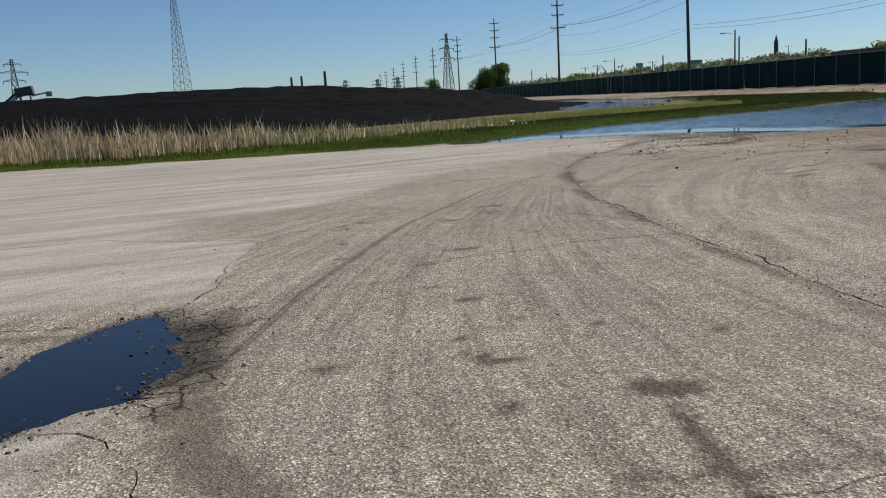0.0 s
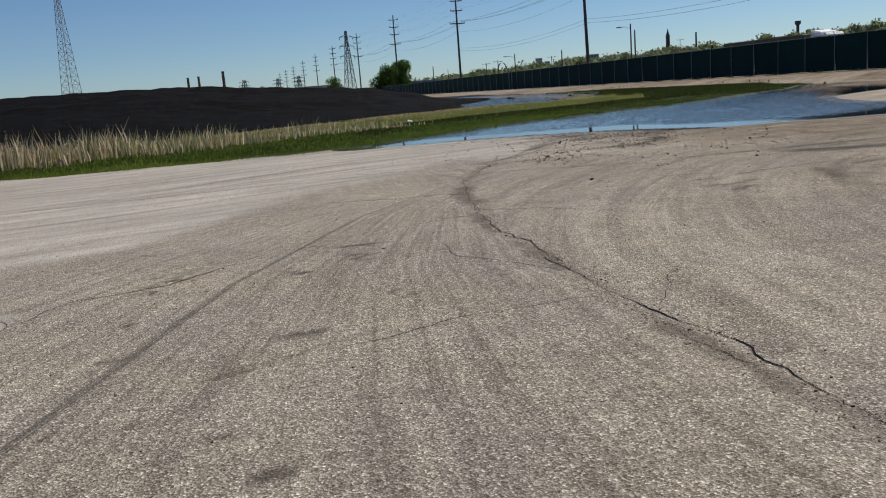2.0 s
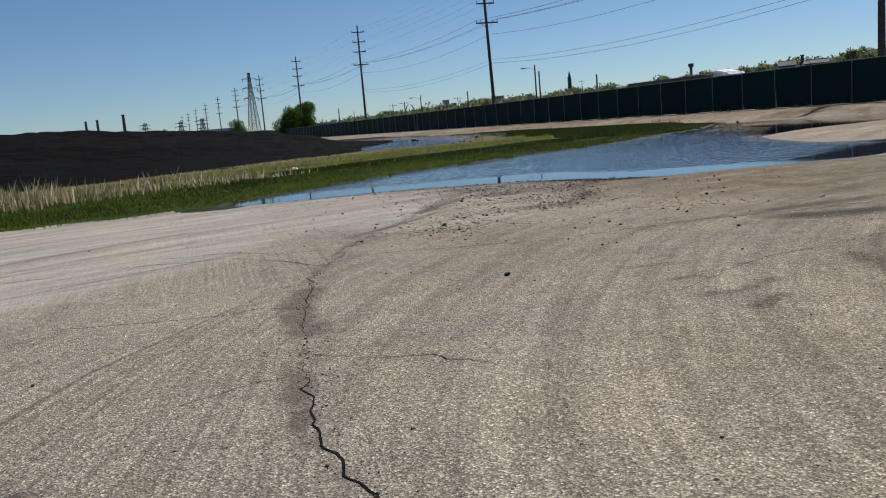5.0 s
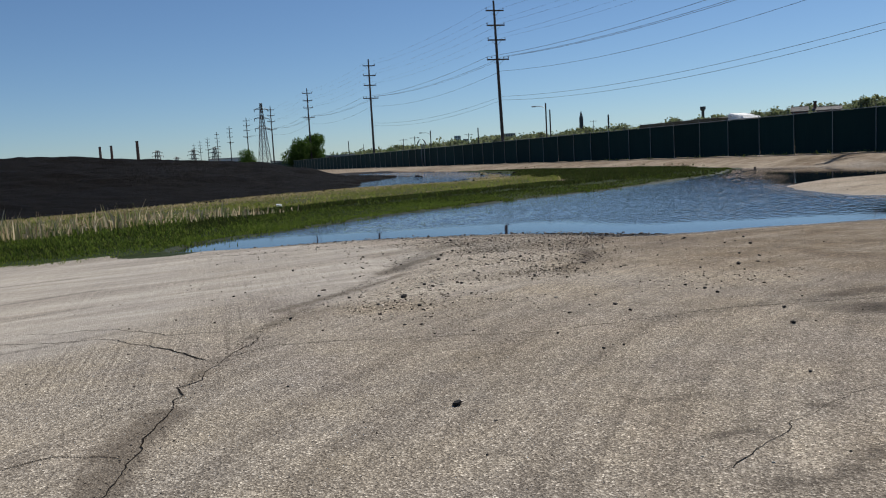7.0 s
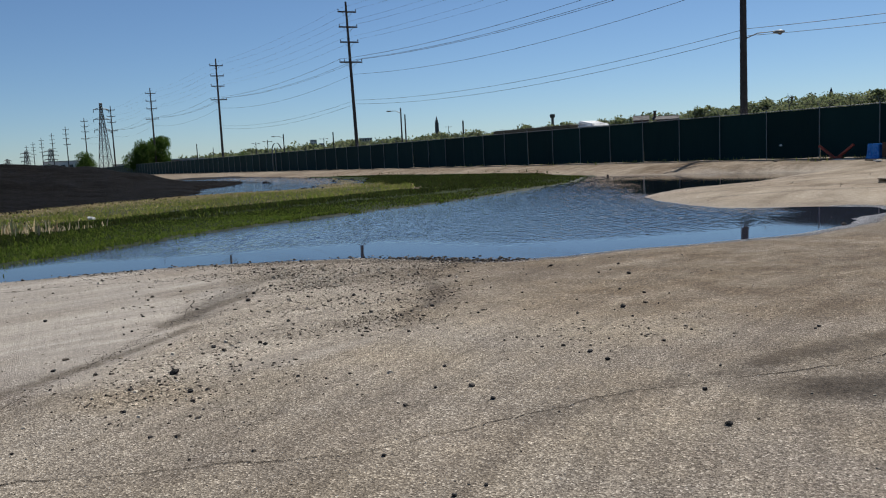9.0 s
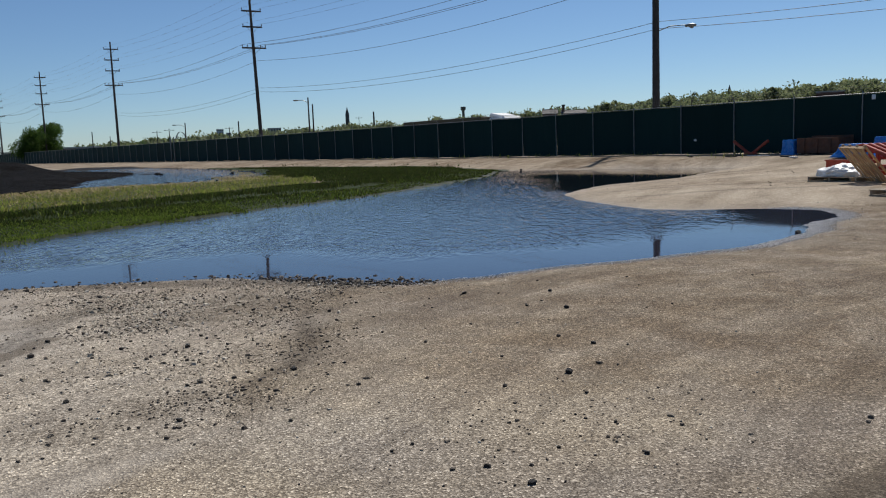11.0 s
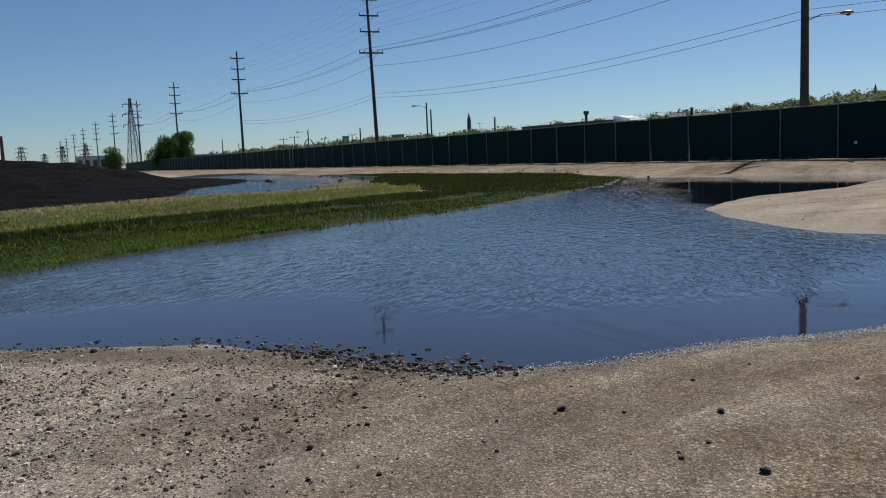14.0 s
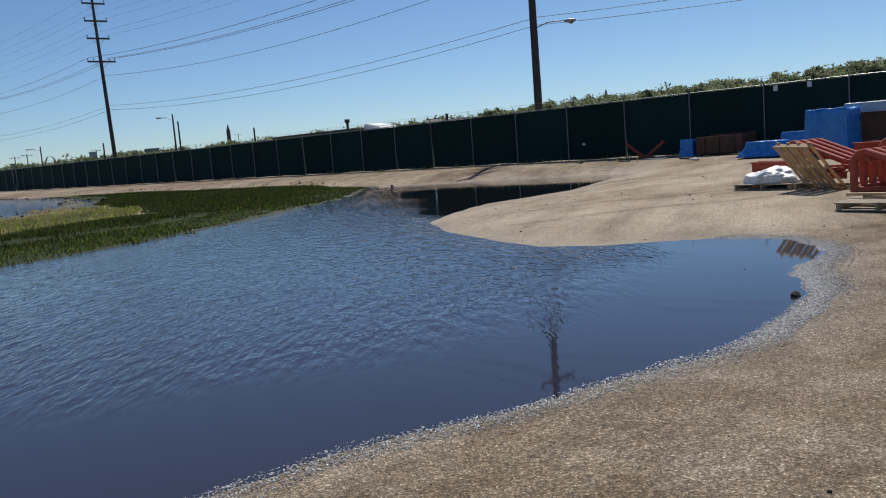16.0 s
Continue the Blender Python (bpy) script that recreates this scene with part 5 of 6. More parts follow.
def pebbles(name, a, b, size, material, label, sink=0.25, floor=None):
    """Many small stones in one mesh."""
    n = len(a)
    z = ground_z(a, b)
    if floor is not None:
        z = np.maximum(z, floor)
    ang = rng.uniform(0, math.tau, n)
    S = size[:, None] * rng.uniform(0.6, 1.3, (n, 3)) * np.array((1, 1, 0.42))
    V = CHIP[None] * S[:, None] + rng.normal(0, 0.09, (n, 8, 3)) * S[:, None]
    c, s = np.cos(ang)[:, None], np.sin(ang)[:, None]
    x, y = V[..., 0] * c - V[..., 1] * s, V[..., 0] * s + V[..., 1] * c
    W = np.stack((x + a[:, None], y + b[:, None], V[..., 2] + (z + size * sink)[:, None]), -1).reshape(-1, 3)
    tri = np.array([(3, 2, 1, 0), (4, 5, 6, 7), (0, 1, 5, 4), (1, 2, 6, 5), (2, 3, 7, 6), (3, 0, 4, 7)])
    F = (np.arange(n) * 8)[:, None, None] + tri[None]
    return tagged(mesh_part(name, sheet(name, W.tolist(), F.reshape(-1, 4).tolist()), material), label, "gravel", kind="stuff")


GRAVEL = [(3.6, 23.3), (5.5, 23.0), (7.4, 22.4), (8.8, 21.2), (9.6, 20.4), (8.93, 20.05), (8.35, 19.6), (8.0, 18.8), (7.85, 18.0), (7.4, 17.4), (6.9, 16.8), (6.2, 17.2), (5.2, 16.0), (4.2, 15.6), (3.9, 16.3), (4.8, 17.8), (5.6, 19.0), (5.9, 20.4), (5.6, 21.8)]
a, b = scatter(170000, 2.5, 11, 14.5, 23.8)
d = signed(a, b, GRAVEL)
keep = rng.uniform(0, 1, len(a)) < np.clip(np.where(d < 0, 0.25 + 0.75 * step(0, 1.6, -d), 0.10 * np.exp(-d / 0.9)) * (0.7 + 0.6 * ripple(a, b, 0.5, 2.0)) * np.where(b > 19.3, 1.0, 0.36), 0, 1)
a, b = a[keep], b[keep]
keep = ground_z(a, b) > WATER_Z - 0.035
a, b = a[keep], b[keep]
pebbles("gravel", a, b, np.clip(rng.lognormal(-4.7, 0.52, len(a)), 0.005, 0.042), M["gravel"], "loose brown and grey gravel spread along the shore")
seg = rng.integers(4, 11, 5200)
f = rng.uniform(0, 1, 5200)
P = np.array(GRAVEL)
a = P[seg, 0] * (1 - f) + P[seg + 1, 0] * f + rng.normal(-0.12, 0.24, 5200)
b = P[seg, 1] * (1 - f) + P[seg + 1, 1] * f + rng.normal(0.05, 0.22, 5200)
keep = rng.uniform(0, 1, 5200) < 0.55 + 0.5 * ripple(a, b, 0.4, 2.0)
pebbles("edge_gravel", a[keep], b[keep], np.clip(rng.lognormal(-4.9, 0.5, keep.sum()), 0.005, 0.032), M["rubble"], "dark brown gravel along the edge of the gravel bed")
seg = rng.normal(0, 1, (900, 2))
pebbles("scattered_gravel", np.append(4.75 + 0.42 * seg[:600, 0], 8.2 + 0.5 * seg[600:, 0]), np.append(15.9 + 0.5 * seg[:600, 1], 15.5 + 0.35 * seg[600:, 1]), np.clip(rng.lognormal(-4.75, 0.5, 900), 0.006, 0.035), M["rubble"], "dark gravel spilled in loose clusters on the asphalt")
a, b = scatter(9000, -4, 18, 2, 19.5)
pebbles("grit", a, b, np.clip(rng.lognormal(-5.0, 0.4, len(a)), 0.004, 0.018), M["gravel"], "scattered dark grit lying on the asphalt")
a, b = scatter(9000, -3.2, -1.1, 2.1, 5.2)
d = signed(a, b, PUDDLE)
keep = (d > -0.1) & (rng.uniform(0, 1, len(a)) < np.exp(-np.clip(d, 0, None) / 0.16) * (0.5 + 0.5 * ripple(a, b, 0.2, 1.0)) * np.where(a > -2.3, 1.0, 0.3))
pebbles("puddle_rubble", a[keep], b[keep], np.clip(rng.lognormal(-4.6, 0.5, keep.sum()), 0.005, 0.035), M["rubble"], "dark broken asphalt crumbs round the puddle")
a, b = scatter(7000, 17, 36, 14, 36)
keep = (signed(a, b, POND) > 0.15) & (rng.uniform(0, 1, 7000) < np.clip(0.35 + 0.5 * ripple(a, b, 1.7, 2.0), 0.06, 1))
pebbles("dirt_stones", a[keep], b[keep], np.clip(rng.lognormal(-4.3, 0.45, keep.sum()), 0.008, 0.05), M["gravel"], "small stones scattered over the sandy dirt")
a, b = scatter(16000, -45, 26, 34, 100)
d = np.abs(signed(a, b, TOE))
e = np.abs(signed(a, b, FARPOND))
keep = rng.uniform(0, 1, 16000) < np.maximum(0.8 * np.exp(-d / 1.5), 0.75 * np.exp(-e / 0.7) * (a < 18))
a, b = np.append(a[keep], 18.6 + 0.34 * np.arange(14) + rng.normal(0, 0.5, 14)), np.append(b[keep], 73.5 - 0.75 * np.arange(14) + rng.normal(0, 0.9, 14))
pebbles("coal_lumps", a, b, np.append(np.clip(rng.lognormal(-2.5, 0.5, keep.sum()), 0.03, 0.14), rng.uniform(0.15, 0.38, 14)), M["coal"], "black coal lumps and mud clods along the mound's foot", 0.2)
t = rng.uniform(2.0, 19.0, 3000)
a = np.interp(t, [c[1] for c in CRACK], [c[0] for c in CRACK]) + rng.normal(0, 0.085, 3000)
pebbles("crack_crumbs", a, t, np.clip(rng.lognormal(-5.2, 0.4, 3000), 0.003, 0.016), M["rubble"], "asphalt crumbs lying along the main crack")
seg = rng.integers(2, 10, 2600)
f = rng.uniform(0, 1, 2600)
P = np.array(POND[:28])
a = P[seg, 0] * (1 - f) + P[seg + 1, 0] * f + rng.normal(0.05, 0.16, 2600)
b = P[seg, 1] * (1 - f) + P[seg + 1, 1] * f + rng.normal(0.05, 0.16, 2600)
keep = rng.uniform(0, 1, 2600) < np.where(seg > 6, 0.9, 0.16)
pebbles("waterline_stones", a[keep], b[keep], np.clip(rng.lognormal(-3.9, 0.5, keep.sum()), 0.010, 0.05), M["rubble"], "dark wet stones lying along the waterline", 0.3, WATER_Z - 0.012)
seg = rng.integers(8, 26, 90000)
f = rng.uniform(0, 1, 90000)
P = np.array(POND[:28])
a = P[seg, 0] * (1 - f) + P[seg + 1, 0] * f + rng.normal(0, 0.14, 90000)
b = P[seg, 1] * (1 - f) + P[seg + 1, 1] * f + rng.normal(0, 0.14, 90000)
z = ground_z(a, b)
keep = (np.abs(z - WATER_Z - 0.010 * (seg > 18)) < 0.013 + 0.009 * (seg > 18)) & (rng.uniform(0, 1, len(a)) < np.clip(0.20 + 0.05 * (seg - 10), 0.12, 0.9))
pebbles("shore_pebbles", a[keep], b[keep], rng.uniform(0.0045, 0.0125, keep.sum()), M["pebble"], "pale wet pebbles along the water's edge, light enough to read as sparkle", 0.3)


# ---- right-hand yard: pallets, frames, tarpaulins ----
def pallet(m, fresh=False, label="weathered grey wooden shipping pallet lying on the dirt"):
    root = thing("pallet", m, label, "pallet", "wooden pallets")
    mat = M["palletnew" if fresh else "pallet"]
    for y in (-0.555, 0.0, 0.555):
        bm = bmesh.new()
        box(bm, (1.0, 0.04, 0.09), pose(0, y, 0.065), 0.004)
        part("stringer", bm, mat, root)
    for k in range(7):
        bm = bmesh.new()
        box(bm, (0.095, 1.2, 0.018), pose(-0.45 + 0.15 * k, 0, 0.12, 0, 0, rr.uniform(-0.6, 0.6)), 0.002)
        part("top_board", bm, mat, root)
    for k in range(4):
        bm = bmesh.new()
        box(bm, (0.095, 1.2, 0.018), pose(-0.45 + 0.3 * k, 0, 0.01), 0.002)
        part("bottom_board", bm, mat, root)
    return root


z0 = zg(25.4, 25.3)
pallet(pose(25.42, 25.25, z0, 0, 0, 4))
pallet(pose(25.45, 23.95, zg(25.4, 24), 0, 0, -3), False, "grey wooden pallet under a leaning one")
pallet(pose(22.4, 21.7, zg(22.4, 21.7), 0, 0, 5), False, "weathered wooden pallet with loose boards on it")
v = Vector((-0.60, 0.28, 0.75)).normalized()
u = Vector((-0.46, -0.89, 0.0))
u = (u - v * u.dot(v)).normalized()
lean = Matrix((u, v, u.cross(v))).transposed().to_4x4()
foot = Vector((25.20, 23.95, z0 + 0.05))
pallet(Matrix.Translation(foot + v * 0.60) @ lean, True, "fresh yellowish pallet leaning against red frames")
for k, (dx, dy, rz) in enumerate(((0.1, -0.1, 20), (0.2, 0.15, 32), (0.3, -0.25, 8))):
    bm = bmesh.new()
    box(bm, (1.1, 0.09, 0.04), Matrix(), 0.004)
    ob = part("plank", bm, M["palletnew"])
    ob.matrix_basis = pose(22.4 + dx, 21.7 + dy, zg(22.4, 21.7) + 0.15 + 0.04 * (k == 1), 0, 0, 60 + rz)
    tagged(ob, "loose yellowish plank lying on a pallet", "plank", "loose planks")


def bag():
    """Crumpled white sheeting."""
    bm = bmesh.new()
    bmesh.ops.create_icosphere(bm, subdivisions=4, radius=0.5)
    for v in bm.verts:
        p = v.co.copy()
        f = noise.noise(p * 3.5) * 0.16 + noise.noise(p * 9) * 0.07 + abs(noise.noise(p * 6 + Vector((3, 1, 2)))) * 0.12
        v.co = Vector((p.x * 0.85 * (1 + f), p.y * 1.15 * (1 + f), max(p.z, -0.14) * (0.62 + f * 1.3) + 0.12 * max(0, 0.3 - abs(p.y + 0.05))))
    ob = part("plastic_sheeting", bm, M["white"])
    ob.matrix_basis = pose(25.42, 25.25, z0 + 0.18) @ Matrix.Diagonal((1, 1, 0.72, 1))
    return tagged(ob, "crumpled white plastic sheeting piled on a pallet", "plastic sheeting")


bag()


def bent_bar(bm, pts, r):
    for p, q in zip(pts, pts[1:]):
        d = Vector(q) - Vector(p)
        m = Matrix.Translation((Vector(p) + Vector(q)) / 2) @ d.to_track_quat("Z", "Y").to_matrix().to_4x4()
        box(bm, (2 * r, 2 * r, d.length + r * 0.8), m, r * 0.35)


def red_frame(m, length=1.35, high=0.95, low=0.35, bars=4, gap=0.30, label="red-painted steel rack with four sloping bars"):
    root = thing("storage_rack", m, label, "storage rack", "red steel racks")
    for k in range(bars):
        x = k * gap
        bm = bmesh.new()
        bent_bar(bm, [(x, 0, 0), (x, 0, high - 0.16), (x, -0.10, high - 0.03), (x, -0.22, high - 0.01), (x, -length, low)], 0.055)
        part("bar", bm, M["red"], root)
    for y, z in ((-0.02, 0.07), (-length, low - 0.02), (-0.28, high - 0.14), (-length * 0.62, (high + low) / 2 - 0.12)):
        bm = bmesh.new()
        box(bm, (gap * (bars - 1) + 0.12, 0.09, 0.09), pose(gap * (bars - 1) / 2, y, z), 0.012)
        part("cross_rail", bm, M["red"], root)
    for x in (0.0, gap * (bars - 1)):
        bm = bmesh.new()
        box(bm, (0.1, length, 0.10), pose(x - 0.002, -length / 2, 0.05), 0.012)
        part("base_rail", bm, M["red"], root)
    bm = bmesh.new()
    bent_bar(bm, [(gap, -length + 0.03, 0), (gap, -length + 0.03, low)], 0.05)
    part("prop", bm, M["red"], root)
    return root


red_frame(pose(24.45, 23.15, zg(24.5, 22.8), 0, 0, -6), 1.4, 0.72, 0.32)
red_frame(pose(26.9, 25.75, zg(27, 25) + 0.22, 0, 0, -6), 1.35, 0.66, 0.22, label="red-painted steel rack stacked on a red beam")
red_frame(pose(26.6, 23.6, zg(27, 23), 0, 0, -8), 1.5, 0.84, 0.5, 3, label="red-painted steel rack with three sloping bars")


def red_beam(m, size, label):
    root = thing("steel_beam", m, label, "steel beam", "red steel beams")
    bm = bmesh.new()
    box(bm, size, pose(0, 0, size[2] / 2), 0.012)
    part("web", bm, M["red"], root)
    for s in (0, 1):
        bm = bmesh.new()
        box(bm, (size[0] + 0.10, size[1], 0.03), pose(0, 0, size[2] * s + (0.015 if s == 0 else -0.015)), 0.006)
        part("flange", bm, M["red"], root)


red_beam(pose(26.75, 25.3, zg(26.7, 25.3), 0, 0, -4), (0.5, 1.7, 0.22), "low red steel beam on the dirt under a frame")
red_beam(pose(26.2, 25.45, zg(26.2, 25.5), 0, 0, -8), (0.3, 1.35, 0.52), "deep red steel beam behind the white sheeting")
red_beam(pose(28.6, 23.9, zg(28.6, 23.9), 0, 0, -12), (0.6, 2.2, 0.75), "red steel beam stack beside the frames")


def tarp(m, size, material, label, seed, flare=0.12):
    """Sheeting drawn over a stack: sagging top, folded sides, spread hem."""
    bm = bmesh.new()
    bmesh.ops.create_grid(bm, x_segments=34, y_segments=34, size=1.0)
    sx, sy, sz = size
    for v in bm.verts:
        p = v.co
        r = max(abs(p.x), abs(p.y))
        t = 0.62
        if r <= t:
            x, y, z = p.x / t, p.y / t, 1.0 - 0.03 * math.cos(3 * p.x) + 0.03 * noise.noise(Vector((p.x * 3, p.y * 3, seed)))
        else:
            k = (r - t) / (1 - t)
            x, y = p.x / r, p.y / r
            fold = noise.noise(Vector((x * 3 + seed, y * 3, k * 0.8)))
            s = 1 + flare * k * k + 0.10 * fold * k
            x, y, z = x * s, y * s, 1 - k * (1.0 + 0.04 * fold)
        v.co = Vector((x * sx / 2, y * sy / 2, max(z, 0.0) * sz))
    bmesh.ops.solidify(bm, geom=bm.faces[:], thickness=0.008)
    ob = part("tarpaulin", bm, material, smooth=True)
    ob.matrix_basis = m
    return tagged(ob, label, "tarpaulin", "tarpaulin-covered stacks")


tarp(pose(36.0, 29.12, zg(36, 29.1), 0, 0, 3), (1.1, 1.28, 1.42), M["blue"], "bright blue tarpaulin tied over a tall stack", 1.0)
bm = bmesh.new()
box(bm, (0.85, 1.25, 1.36), pose(0, 0, 0.68), 0.03)
crate = part("crate", bm, M["rust"])
crate.matrix_basis = pose(37.3, 28.4, zg(37.3, 28.4))
tagged(crate, "dark wooden crate standing against the fence", "crate")
tarp(pose(37.3, 28.4, zg(37.3, 28.4) + 1.16), (1.0, 1.45, 0.32), M["silver"], "torn grey-blue tarpaulin draped over a crate", 4.0, 0.10)
tarp(pose(35.9, 31.3, zg(36, 31.3), 0, 0, 2), (0.9, 1.15, 0.50), M["blue"], "blue tarpaulin over a low stack beside the fence", 7.0, 0.5)
tarp(pose(38.2, 31.0, zg(38.2, 31), 0, 0, 0), (0.7, 1.8, 0.66), M["blue"], "blue tarpaulin sagging against the fence", 9.0, 0.1)


def bin_box(m):
    root = thing("steel_skip", m, "rusty open steel skip standing against the fence", "skip")
    for name, size, at in (("side", (0.05, 1.9, 0.66), (-0.55, 0, 0.36)), ("side", (0.05, 1.9, 0.74), (0.55, 0, 0.40)), ("end", (1.05, 0.05, 0.66), (0, -0.93, 0.36)), ("end", (1.05, 0.05, 0.66), (0, 0.93, 0.36)),
                           ("floor", (1.05, 1.81, 0.05), (0, 0, 0.06))):
        bm = bmesh.new()
        box(bm, size, pose(*at), 0.006)
        part(name, bm, M["rust"], root)
    for y in (-0.6, 0, 0.6):
        bm = bmesh.new()
        box(bm, (0.05, 0.08, 0.6), pose(-0.60, y, 0.33), 0.006)
        part("rib", bm, M["rust"], root)


bin_box(pose(38.15, 34.3, zg(38.1, 34.3), 0, 0, 3))
tarp(pose(37.7, 35.65, zg(37.7, 35.6), 0, 0, 8), (0.5, 0.5, 0.66), M["blue"], "blue tarpaulin heaped at the end of the skip", 12.0, 0.3)


def red_trestle(m):
    root = thing("trestle", m, "red steel trestle lying in a V against the fence", "trestle")
    for s in (-1, 1):
        bm = bmesh.new()
        bent_bar(bm, [(0, 0.12 * s, 0.06), (0, 0.95 * s, 0.62)], 0.06)
        part("leg", bm, M["red"], root)
    bm = bmesh.new()
    box(bm, (0.12, 0.7, 0.1), pose(0.02, 0, 0.055), 0.012)
    part("foot", bm, M["red"], root)


red_trestle(pose(38.0, 38.0, zg(38.0, 38.0)))
for k in range(16):
    x, y = rr.uniform(36.3, 37.9), rr.uniform(30, 41.5)
    bm = bmesh.new()
    box(bm, (rr.uniform(0.08, 0.2), rr.uniform(0.4, 1.3), rr.uniform(0.02, 0.07)), Matrix(), 0.004)
    pale_one = rr.uniform() < 0.35
    ob = part("board", bm, M["white" if pale_one else "arm"])
    ob.matrix_basis = pose(x, y, zg(x, y) + 0.02, 0, rr.uniform(-1, 1), rr.uniform(-40, 40))
    tagged(ob, "pale scrap board lying by the fence" if pale_one else "dark scrap board lying by the fence", "board", "scrap boards")


def rag(m, size, name, label, category, seed):
    bm = bmesh.new()
    bmesh.ops.create_icosphere(bm, subdivisions=3, radius=0.5)
    for v in bm.verts:
        p = v.co.copy()
        f = 1 + 0.5 * noise.noise(p * 4 + Vector((seed, 0, 0))) + 0.2 * noise.noise(p * 11)
        v.co = Vector((p.x * size[0] * f, p.y * size[1] * f, p.z * size[2] * f))
    ob = part(name, bm, M["white"])
    ob.matrix_basis = m
    return tagged(ob, label, category)


rag(pose(38.30, 41.6, 1.15), (0.04, 0.17, 0.11), "plastic_bag", "white plastic bag caught on a fence post", "plastic bag", 1.0)
def tag_sheet(y, z):
    bm = bmesh.new()
    box(bm, (0.012, 0.16, 0.20), Matrix(), 0.003)
    ob = part("paper_tag", bm, M["white"])
    ob.matrix_basis = pose(fence_x(y) - 0.05, y, zg(fence_x(y) - 0.05, y) + z, 0, 0, 5)
    tagged(ob, "small white tag tied to the windscreen's top edge", "tag", "fence tags")


tag_sheet(32.8, 2.30)
tag_sheet(31.55, 2.32)
rag(pose(5.05, 37.2, zg(5.05, 37.2) + 0.10, 0, 8, 30), (0.24, 0.14, 0.10), "plastic_container", "crushed white plastic container lying on the grassy bank", "litter", 5.0)


# ---- trees ----
def leaf_cloud(lobes, count, size, seed):
    """Leaf quads gathered in uneven lobes; returns vertices and faces."""
    r = np.random.default_rng(seed)
    lobes = np.array(lobes, float)
    vol = lobes[:, 3] ** 2
    pick = r.choice(len(lobes), count, p=vol / vol.sum())
    d = r.normal(0, 1, (count, 3))
    d /= np.linalg.norm(d, axis=1)[:, None]
    rad = lobes[pick, 3] * np.clip(r.normal(0.86, 0.2, count), 0.15, 1.18)
    C = lobes[pick, :3] + d * rad[:, None] * np.array((1, 1, 0.92))
    u = r.normal(0, 1, (count, 3))
    u /= np.linalg.norm(u, axis=1)[:, None]
    w = np.cross(u, d + r.normal(0, 0.6, (count, 3)))
    w /= np.linalg.norm(w, axis=1)[:, None] + 1e-9
    s = size * r.uniform(0.55, 1.4, count)[:, None]
    V = np.stack((C - u * s, C - w * s * 0.6, C + u * s, C + w * s * 0.6), 1).reshape(-1, 3)
    k = np.arange(count) * 4
    return V, np.column_stack((k, k + 1, k + 2, k + 3))


def tree(xy, high, wide, seed, material="leaf", leaves=7000, label="leafy green tree behind the fence", trunk=0.16):
    r = np.random.default_rng(seed)
    root = thing("tree", pose(xy[0], xy[1], -0.1), label, "tree", "trees beyond the fence")
    bm = bmesh.new()
    rod(bm, (0, 0, 0), (0.05, 0, high * 0.4), 0.035 * high, 0.02 * high, 9)
    lobes = []
    for k in range(9):
        w = k * 2.4 + r.uniform(-0.4, 0.4)
        ro = wide * 0.5 * r.uniform(0.2, 0.62)
        z = high * r.uniform(trunk + 0.1, 0.86)
        c = (ro * math.cos(w), ro * math.sin(w), z)
        rod(bm, (0.03, 0, high * r.uniform(0.18, 0.38)), c, 0.012 * high, 0.004 * high, 6)
        lobes.append((*c, wide * r.uniform(0.19, 0.30)))
    lobes.append((0, 0, high * 0.84, wide * 0.22))
    lobes.append((0, 0, high * 0.5, wide * 0.36))
    lobes.append((0, 0, high * 0.33, wide * 0.34))
    part("trunk", bm, M["bark"], root)
    V, F = leaf_cloud(lobes, leaves, wide * 0.024, seed)
    mesh_part("crown", sheet("crown", V.tolist(), F.tolist()), M[material], root)
    return root


def at(az, dist, eye=(6.4, 13.9)):
    return eye[0] + dist * math.sin(radians(az)), eye[1] + dist * math.cos(radians(az))


tree(at(4.75, 205), 8.4, 7.4, 3, leaves=11000)
tree(at(5.75, 208), 9.4, 7.2, 4, leaves=11000)
tree(at(1.5, 300), 8.6, 7.4, 5)
tree(at(-0.6, 340), 5.6, 5.0, 6, leaves=3500)
tree(at(11.3, 330), 6.5, 6.5, 8, leaves=3500)


def bare_tree(xy, high, seed):
    r = np.random.default_rng(seed)
    root = thing("tree", pose(xy[0], xy[1], 6.0), "bare grey tree with thin twigs on the wooded rise", "tree", "bare trees")
    bm = bmesh.new()

    def grow(p, d, length, rad, depth):
        q = p + d * length
        rod(bm, p, q, rad, rad * 0.65, 5, False)
        if depth:
            for _ in range(3):
                n = (d + Vector(r.normal(0, 0.42, 3))).normalized()
                n.z = abs(n.z) * 0.8 + 0.15
                grow(q, n.normalized(), length * r.uniform(0.6, 0.8), rad * 0.6, depth - 1)

    grow(Vector((0, 0, -6)), Vector((0, 0, 1)), 6 + high * 0.3, 0.28, 0)
    grow(Vector((0, 0, high * 0.3)), Vector((0.03, 0, 1)), high * 0.22, 0.2, 4)
    part("trunk", bm, M["bark"], root)


bare_tree(at(48.0, 260, (9, 16)), 9.5, 1)
bare_tree(at(50.3, 265, (9, 16)), 7.5, 2)
bare_tree(at(32.2, 420), 9, 3)


